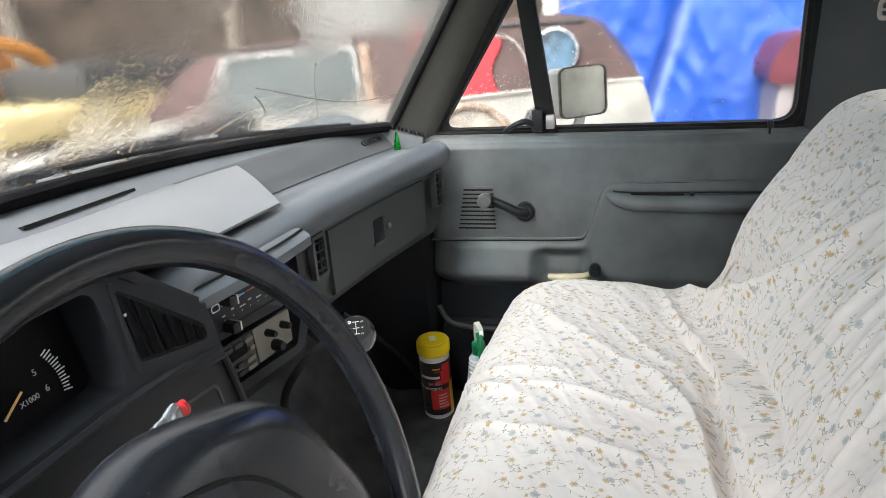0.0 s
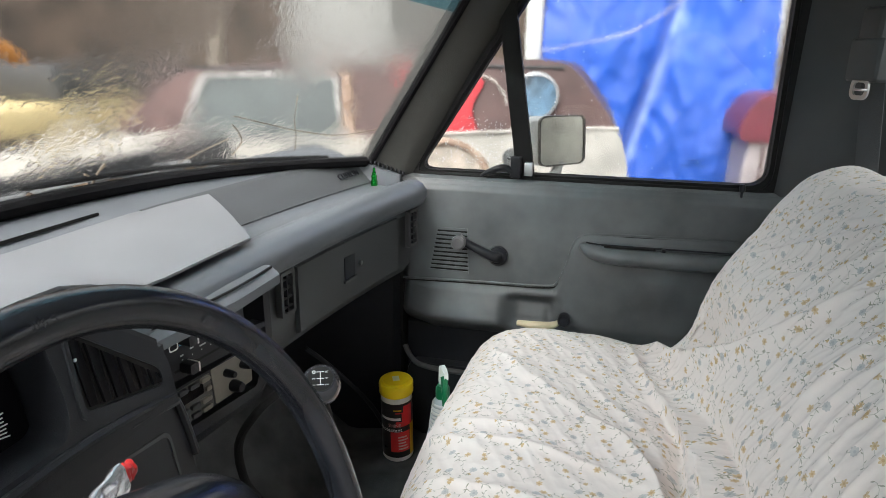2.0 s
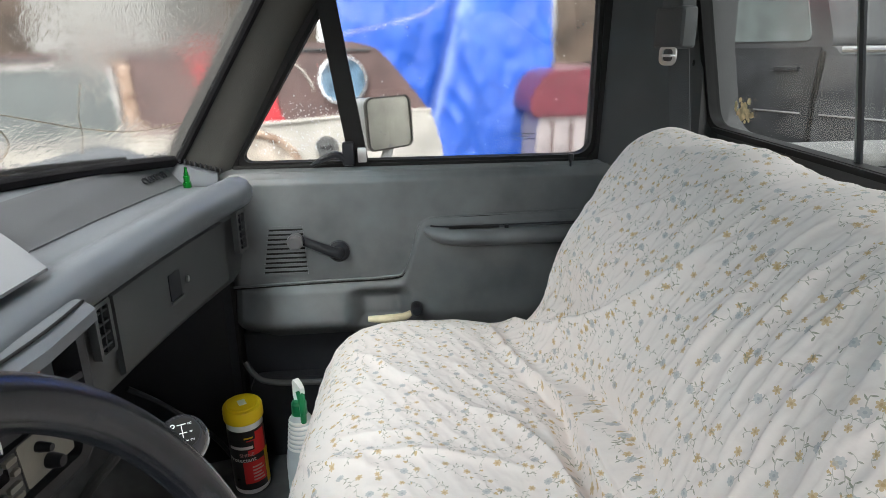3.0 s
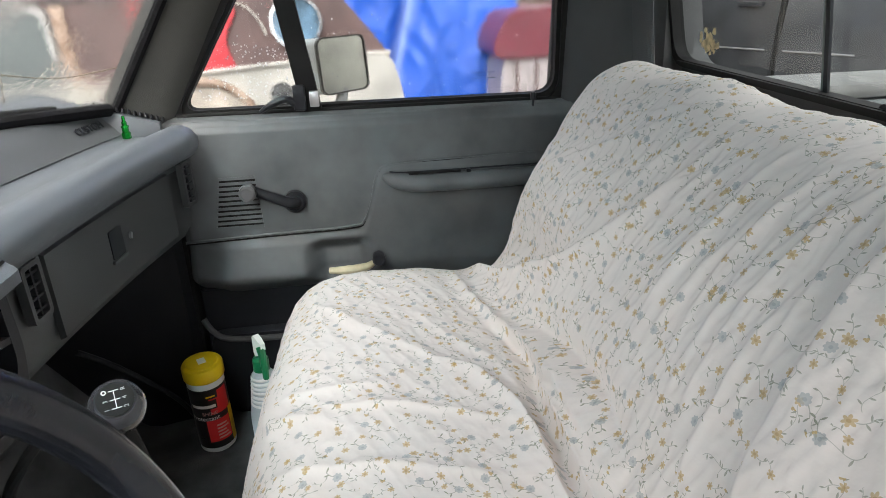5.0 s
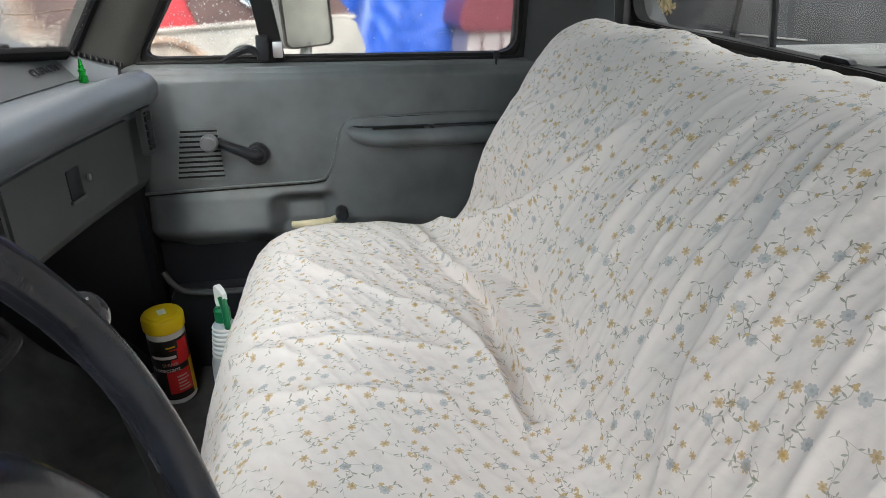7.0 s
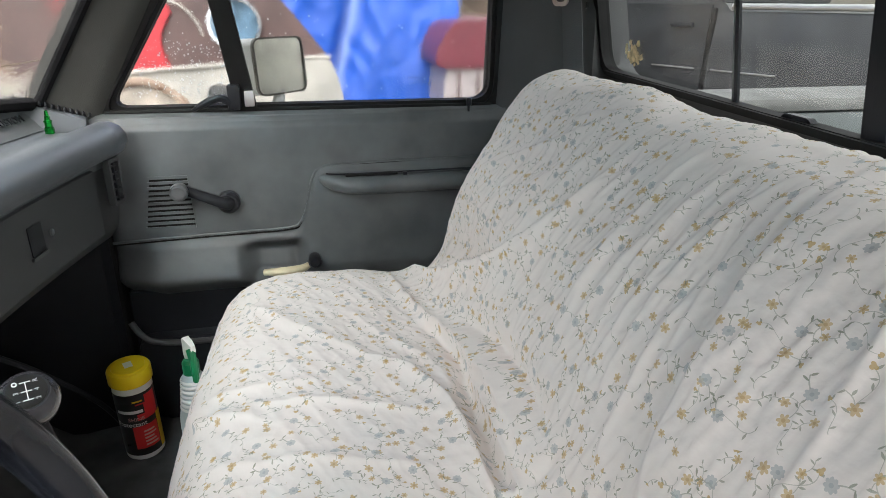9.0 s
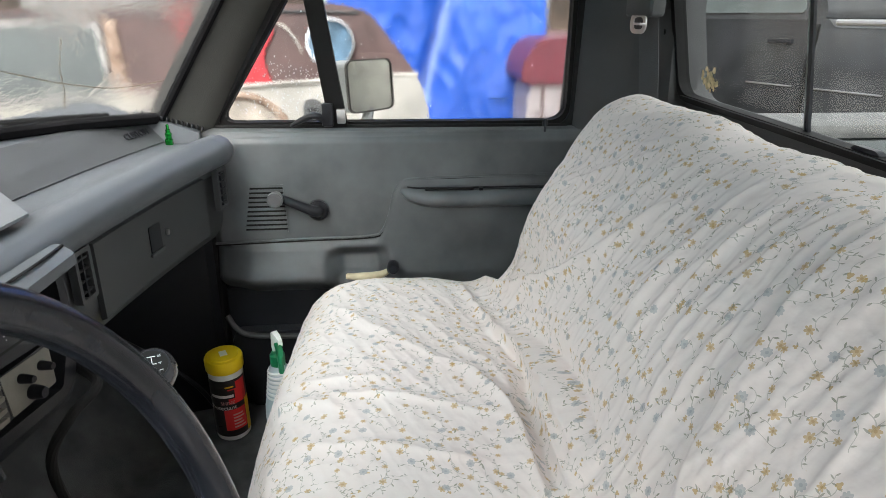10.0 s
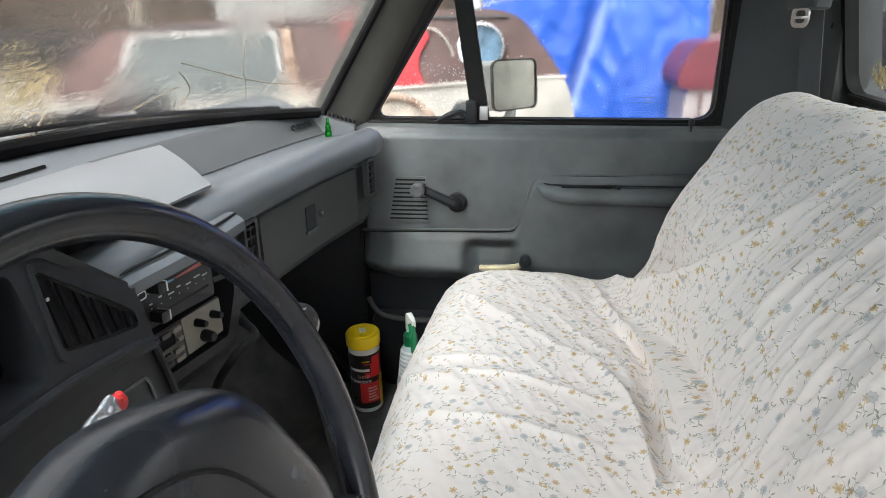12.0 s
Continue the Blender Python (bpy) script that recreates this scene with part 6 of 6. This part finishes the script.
def streaked_tarp():
    """The blue sheet is paler along one hanging crease and in a few small patches."""
    m, n, l = M_TARP, M_TARP.node_tree.nodes, M_TARP.node_tree.links
    p = n["Principled BSDF"]
    old = p.inputs["Base Color"].links[0].from_socket
    tc, sp = n.new("ShaderNodeTexCoord"), n.new("ShaderNodeSeparateXYZ")
    l.new(tc.outputs["Object"], sp.inputs[0])

    def calc(op, a, b, c=0.0):
        k = n.new("ShaderNodeMath")
        k.operation = op
        for i, v in enumerate((a, b, c)):
            if isinstance(v, (int, float)):
                k.inputs[i].default_value = v
            else:
                l.new(v, k.inputs[i])
        return k.outputs[0]

    ns = n.new("ShaderNodeTexNoise")
    ns.inputs["Scale"].default_value, ns.inputs["Detail"].default_value = 7.0, 6
    l.new(tc.outputs["Object"], ns.inputs["Vector"])
    # sideways distance from the crease
    bend = calc("MULTIPLY_ADD", sp.outputs[2], 0.2735, -0.132)
    off = calc("ABSOLUTE", calc("ADD", calc("ADD", sp.outputs[1], bend), calc("MULTIPLY_ADD", ns.outputs[0], 0.12, -0.06)), 0)
    mr = n.new("ShaderNodeMapRange")
    mr.inputs["From Min"].default_value, mr.inputs["From Max"].default_value = 0.0, 0.07
    mr.inputs["To Min"].default_value, mr.inputs["To Max"].default_value = 0.55, 0.0
    l.new(off, mr.inputs["Value"])
    patch = n.new("ShaderNodeMapRange")
    patch.inputs["From Min"].default_value, patch.inputs["From Max"].default_value = 0.66, 0.80
    patch.inputs["To Max"].default_value = 0.16
    l.new(ns.outputs[0], patch.inputs["Value"])
    mix = n.new("ShaderNodeMix")
    mix.data_type = "RGBA"
    l.new(calc("ADD", calc("MULTIPLY", mr.outputs[0], calc("MULTIPLY_ADD", ns.outputs[0], 1.6, -0.1)), patch.outputs[0]), mix.inputs[0])
    l.new(old, mix.inputs[6])
    mix.inputs[7].default_value = (0.45, 0.58, 0.82, 1)
    l.new(mix.outputs[2], p.inputs["Base Color"])


streaked_tarp()
part("sheet", grid_sheet(110, 150, tarp_at, 0.004), M_TARP, tarp, "", 180)
part("cord", tube([(3.80, 0.70, 0.975), (3.66, 0.608, 0.982), (3.66, 0.232, 1.058), (3.66, 0.046, 1.122), (3.66, -0.152, 1.255), (3.75, -0.40, 1.45)], 0.004, 6, 6), M_OFFWHITE, tarp, "thin white cord")
part("post", box(3.90, 4.00, 0.655, 0.755, GZ, 3.0, 0.01), M_PAINT, tarp, "white-painted post")
part("pole", tube([(3.95, -0.80, GZ), (3.98, -0.80, 3.0)], 0.03, 8, 2), M_STEEL, tarp)
red2 = thing("maroon_hatchback", "small maroon car with pale trim parked end-on beyond the tarp", "car", (3.35, -0.55, 0))
part("body", prism(round_poly([(0, -0.45), (0.02, 0.42), (0.06, 0.60), (0.20, 0.66), (0.56, 0.66), (0.62, 0.55), (0.64, -0.45)], 0.05), 2.6, lambda a, b, d: (d, -a, b), 0.05), mat("dull_pale_paint", (0.34, 0.30, 0.30), 0.5, var=0.3, scale=9), red2, "pale lower body")
part("lid", prism(round_poly([(-0.04, 0.50), (-0.03, 0.62), (0.06, 0.76), (0.52, 0.78), (0.64, 0.70), (0.66, 0.50)], 0.06), 2.4, lambda a, b, d: (d - 0.03, -a, b), 0.04), mat("wine_red_paint", (0.14, 0.028, 0.04), 0.4, var=0.25), red2, "wine-red upper part")
for y in (0.10, 0.22, 0.40):
    part("dark_seam", box(-0.012, 0.0, -y - 0.018, -y, 0.02, 0.48, 0.004), M_MAROON, red2)
part("low_panel", box(-0.02, -0.004, -0.60, -0.02, -0.2, 0.20, 0.006), M_MAROON, red2)
for y in (0.12, 0.52):
    m = basis((0.7, -y, GZ + 0.30), (1, 0, 0), (0, 0, 1))
    part("wheel", moved(lathe([(0, -0.09), (0.27, -0.1), (0.30, -0.06), (0.30, 0.06), (0.27, 0.1), (0, 0.09)], 24), m), M_RUBBER, red2)

# black pickup parked across the back
bp_t = thing("black_pickup", "black pickup truck parked behind at an angle", "pickup truck", (3.48, -3.03, 0))
bp_t.rotation_euler = (0, 0, math.atan2(0.351, 0.936))


def bp_box(pts, depth, r, bevel=0.05):
    return prism(round_poly(pts, r, 4), depth, lambda a, b, d: (a, -d, b), bevel)


def bp_skin(a0, a1, b0, b1, off=0.030):
    """A gently bellied body side."""
    return grid_sheet(14, 12, lambda u, v: (a0 + (a1 - a0) * u, off + 0.05 * math.sin(math.pi * (0.15 + 0.8 * v)) - 0.03, b0 + (b1 - b0) * v), 0.01)


part("body", bp_box([(4.2, -0.25), (4.2, 0.62), (2.35, 0.84), (0.50, 0.88), (0.46, 0.82), (-2.1, 0.82), (-2.15, -0.2)], 1.8, 0.06), M_BLACKCAR, bp_t)
# one black paint in two tones: the bed's colour carries a bright reflection
part("bed_side", bp_skin(-2.08, 0.55, -0.05, 0.81), M_BLACKCAR, bp_t, "black bed side with a pale reflection put into its colour")
part("door", bp_skin(0.60, 1.95, -0.05, 0.87), mat("dark_copy_black_car_paint", (0.018, 0.019, 0.021), 0.5, var=0.4, scale=5, grain=0.0, spec=0.3), bp_t, "black cab door")
part("cab", bp_box([(2.45, 0.86), (1.75, 1.42), (0.70, 1.46), (0.50, 0.86)], 1.6, 0.10), M_BLACKCAR, bp_t)
part("door_window", prism(round_poly([(2.05, 0.915), (1.66, 1.34), (0.80, 1.37), (0.68, 0.915)], 0.06), 0.02, lambda a, b, d: (a, 0.012 - d, b)), M_CARGLASS, bp_t, "pale reflecting door window")
for a0, a1 in ((0.0, 0.51), (0.66, 1.06), (2.05, 3.0)):
    part("trim_strip", box(a0, a1, 0.044, 0.060, 0.394, 0.406, 0.003), M_STEEL, bp_t, "thin bright side strip")
part("bed_rail", tube([(-2.1, 0.0, 0.85), (0.44, 0.0, 0.855)], 0.022, 10, 2), M_STEEL, bp_t, "chrome bed rail")
part("door_handle", box(0.73, 0.93, 0.02, 0.060, 0.70, 0.735, 0.010), M_DARK, bp_t)
part("cab_gap", box(0.560, 0.590, 0.0, 0.03, -0.05, 0.84, 0.004), M_RUBBER, bp_t)
for x in (3.3, -0.9):
    m = basis((x, -0.12, GZ + 0.38), (1, 0, 0), (0, 0, 1))
    t = part("wheel", moved(lathe([(0.2, -0.1), (0.36, -0.11), (0.38, -0.07), (0.38, 0.07), (0.36, 0.11), (0.2, 0.1)], 28), m), M_RUBBER, bp_t)
    part("rim", moved(lathe([(0, 0.03), (0.12, 0.05), (0.21, 0.06), (0.21, -0.06)], 24), m), M_STEEL, t)
van = thing("white_van", "white van with a big mirror beyond the black pickup", "van", (4.35, -5.0, 0))
van.rotation_euler = (0, 0, math.atan2(0.351, 0.936))
M_VAN = mat("dull_white_van_paint", (0.36, 0.35, 0.33), 0.5, var=0.2, scale=4)
part("body", prism(round_poly([(1.1, -0.3), (1.2, 0.85), (0.98, 0.90), (0.70, 1.9), (4.0, 1.9), (4.0, -0.3)], 0.08), 1.7, lambda a, b, d: (a, -d, b), 0.05), M_VAN, van)
part("window", prism(round_poly([(1.22, 0.95), (1.02, 1.75), (2.4, 1.75), (2.4, 0.95)], 0.05), 0.02, lambda a, b, d: (a, 0.012 - d, b)), M_DKGLASS, van)
for x in (1.6, 3.4):
    m = basis((x, -0.12, GZ + 0.36), (1, 0, 0), (0, 0, 1))
    part("wheel", moved(lathe([(0, -0.1), (0.33, -0.11), (0.36, -0.07), (0.36, 0.07), (0.33, 0.11), (0, 0.1)], 24), m), M_RUBBER, van)
wm = part("mirror_frame", moved(frame_plate(rounded(-0.17, 0.17, -0.22, 0.22, 0.04), rounded(-0.14, 0.14, -0.19, 0.19, 0.03), 0.08, lambda a, b, d: (a, d, b)), pose(1.30, 0.25, 1.15, 0, 0, 8)), M_WHITE, van, "white mirror frame")
part("mirror_glass", moved(box(-0.15, 0.15, 0.04, 0.05, -0.20, 0.20), pose(1.30, 0.25, 1.15, 0, 0, 8)), M_DKGLASS, wm)

# trees, machines, woods
random.seed(21)


def tree(x, y, h, r, lean=0.0, pale=False):
    t = thing("tree", "bare pale-barked leafless tree in winter" if pale else "bare brown leafless winter tree", "tree", (x, y, GZ - 0.05), "", "bare trees")
    top = Vector((lean * h, random.uniform(-0.1, 0.1) * h, h))
    pts = [Vector((0, 0, 0)), top * 0.3 + Vector((random.uniform(-0.1, 0.1), 0, 0)), top * 0.65, top]
    mtl = M_PALEBARK if pale else M_BARK
    part("trunk", tube(pts, [r, r * 0.8, r * 0.5, r * 0.12], 9, 5), mtl, t)
    limbs = []
    for i in range(9):
        f = random.uniform(0.3, 0.95)
        q = top * f
        a = random.uniform(0, 6.28)
        L = h * random.uniform(0.15, 0.32)
        e = q + Vector((math.cos(a) * L, math.sin(a) * L, L * random.uniform(0.4, 0.9)))
        limbs.append(tube([q, (q + e) / 2 + Vector((0, 0, -0.05 * L)), e], [r * 0.35 * (1 - f * 0.5), r * 0.2, r * 0.05], 6, 3))
        for j in range(3):
            e2 = e + Vector((random.uniform(-1, 1), random.uniform(-1, 1), random.uniform(0.2, 1))) * L * 0.5
            mid = q.lerp(e, 0.6)
            limbs.append(tube([mid, mid.lerp(e2, 0.5), e2], [r * 0.12, r * 0.08, r * 0.03], 5, 2))
    part("branches", join(*limbs), mtl, t)


M_PALEBARK = mat("pale_birch_bark", (0.50, 0.46, 0.42), 0.85, var=0.25, scale=6, grain=0.6, grain_scale=40)
for x, y, h, r, le, pl in ((5.0, -8.0, 9, 0.17, 0.05, True), (4.2, -7.0, 9, 0.15, -0.06, True), (3.6, -7.6, 8, 0.16, 0.08, True), (6.2, -9, 9, 0.2, 0.05, True), (7.0, -10, 9, 0.2, 0.0, False), (5.6, -9.5, 9, 0.18, 0.1, True), (-3.4, -10, 9, 0.2, 0.0, False), (4.5, -13, 10, 0.22, 0.02, False), (-1.9, -12, 9, 0.17, 0.1, True), (0.3, -12, 10, 0.2, -0.04, False)):
    tree(x, y, h, r, le, pl)
for x, y, h, r in ((9, 19, 11, 0.3), (5, 21, 12, 0.3), (14, 16, 11, 0.3), (1, 22, 12, 0.35), (18, 12, 12, 0.3), (22, 7, 12, 0.3), (12, 20, 10, 0.25)):
    tree(x, y, h, r)


def hill(u, v):
    a = radians(360 * u)
    return (44 * math.cos(a), 44 * math.sin(a), GZ - 0.5 + (8.0 + 6.0 * math.cos(a - 0.6) + 2.4 * noise.noise((math.cos(a) * 5, math.sin(a) * 5, 2)) + 0.8 * noise.noise((math.cos(a) * 40, math.sin(a) * 40, 5))) * v)


tagged(part("backdrop", grid_sheet(240, 4, hill), M_WOODS, None, "", 0), "distant bare brown woods round the yard", "woods", "", "structure")


yel = thing("yellow_trailer", "cream-yellow flat-sided trailer across the yard", "trailer")
part("body", box(4.9, 8.9, 6.9, 8.6, -0.04, 0.32, 0.06), M_CREAMY, yel)
part("top_tarp", box(6.5, 9.3, 7.0, 8.5, 0.32, 0.80, 0.12), M_TRIMDK, yel, "dark covered load")
part("skirt", box(4.9, 8.9, 6.95, 8.55, -0.40, -0.04, 0.03), M_BARK, yel, "brown lower boards")
for x in (5.6, 7.9):
    m = basis((x, 6.85, GZ + 0.30), (1, 0, 0), (0, 0, 1))
    part("wheel", moved(lathe([(0, -0.1), (0.27, -0.11), (0.30, -0.07), (0.30, 0.07), (0.27, 0.11), (0, 0.1)], 24), m), M_RUBBER, yel)
ora = thing("orange_excavator", "orange excavator parked in the yard", "excavator")
part("body", box(4.6, 7.6, 9.2, 10.8, 0.25, 0.98, 0.12), M_ORANGE, ora)
part("cab", box(4.7, 5.5, 9.3, 10.4, 0.98, 1.7, 0.1), M_DKGLASS, ora)
part("boom", tube([(5.6, 9.3, 0.8), (6.6, 9.0, 1.15), (7.6, 8.9, 1.0), (8.0, 8.9, 0.5)], [0.16, 0.14, 0.12, 0.1], 8, 4), M_ORANGE, ora)
part("track", box(4.5, 7.6, 9.1, 10.9, -0.7, 0.5, 0.2), M_RUBBER, ora)
wc = thing("pale_boat", "pale weathered boat hull lying in the yard", "boat")
part("hull", prism(round_poly([(3.2, -0.60), (3.0, -0.25), (3.6, -0.08), (6.4, -0.05), (6.6, -0.6)], 0.15), 1.6, lambda a, b, d: (a, 4.6 + d, b), 0.08), M_OFFWHITE, wc)
part("gunwale", tube([(3.0, 4.58, -0.22), (3.7, 4.58, -0.06), (6.5, 4.58, -0.03)], 0.04, 8, 4), M_TRIMDK, wc)
tank = thing("dark_tank", "dark round fuel tank standing in the yard", "tank", (7.0, 5.6, GZ))
part("body", lathe([(0, 0.1), (0.45, 0.1), (0.5, 0.2), (0.5, 0.75), (0.42, 0.9), (0, 0.95)], 28), M_TRIMDK, tank)
part("stand", box(-0.4, 0.4, -0.4, 0.4, 0, 0.12, 0.02), M_RUST, tank)
grey = thing("grey_shed", "pale grey shed beyond the yard", "shed", (20.5, 7.2, GZ))
part("wall", box(-4, 4, -1.5, 1.5, 0, 5.4, 0.02), mat("pale_grey_siding", (0.26, 0.26, 0.25), 0.8), grey)
part("roof", loft([[(xx, -1.8, 5.4), (xx, 0, 6.4), (xx, 1.8, 5.4), (xx, 1.8, 5.48), (xx, 0, 6.5), (xx, -1.8, 5.48)] for xx in (-4.3, 4.3)]), M_STEEL, grey)
blue = thing("blue_barrel", "blue plastic barrel with a yellow label", "barrel", (3.35, -4.75, GZ))
part("body", lathe([(0, 0), (0.29, 0), (0.30, 0.03), (0.30, 0.45), (0.285, 0.46), (0.30, 0.48), (0.30, 1.55), (0.27, 1.6), (0, 1.6)], 28), mat("blue_plastic", (0.10, 0.22, 0.42), 0.4), blue)
part("label", lathe([(0.303, 1.40), (0.303, 1.52)], 6, None, 110, 135), M_YELLOW, blue)

# ---- rain drops on the door glass ----
random.seed(33)
drops = bmesh.new()
for i in range(520):
    z = 0.70 + 0.40 * random.random() ** 1.6
    y = random.uniform(-0.03, 0.62 - 0.62 * (z - 0.70))
    if random.random() < 0.72:
        y, z = random.uniform(0.44, 0.62), 0.70 + 0.10 * random.random() ** 1.5
        if y > 0.63 - 0.62 * (z - 0.70):
            continue
    r = random.choice((0.0006, 0.0008, 0.0011, 0.0016))
    c = Vector(side_place(GX + 0.0105)(y, z, 0))
    top = drops.verts.new(c + Vector((r * 0.55, 0, -0.1 * r)))
    ring = [drops.verts.new(c + Vector((0, r * math.cos(a), r * math.sin(a) * random.uniform(0.9, 1.4)))) for a in (0, 1.05, 2.09, 3.14, 4.19, 5.24)]
    for q in range(6):
        drops.faces.new((ring[q], ring[(q + 1) % 6], top))
d_ob = tagged(part("water_drops", drops, mat("water_drop", (0.80, 0.82, 0.83), 0.08, var=0.05, grain=0.0, spec=0.8), None, "", 180), "small rain drops on the door glass", "water drops", "", "stuff")
d_ob.visible_shadow = False
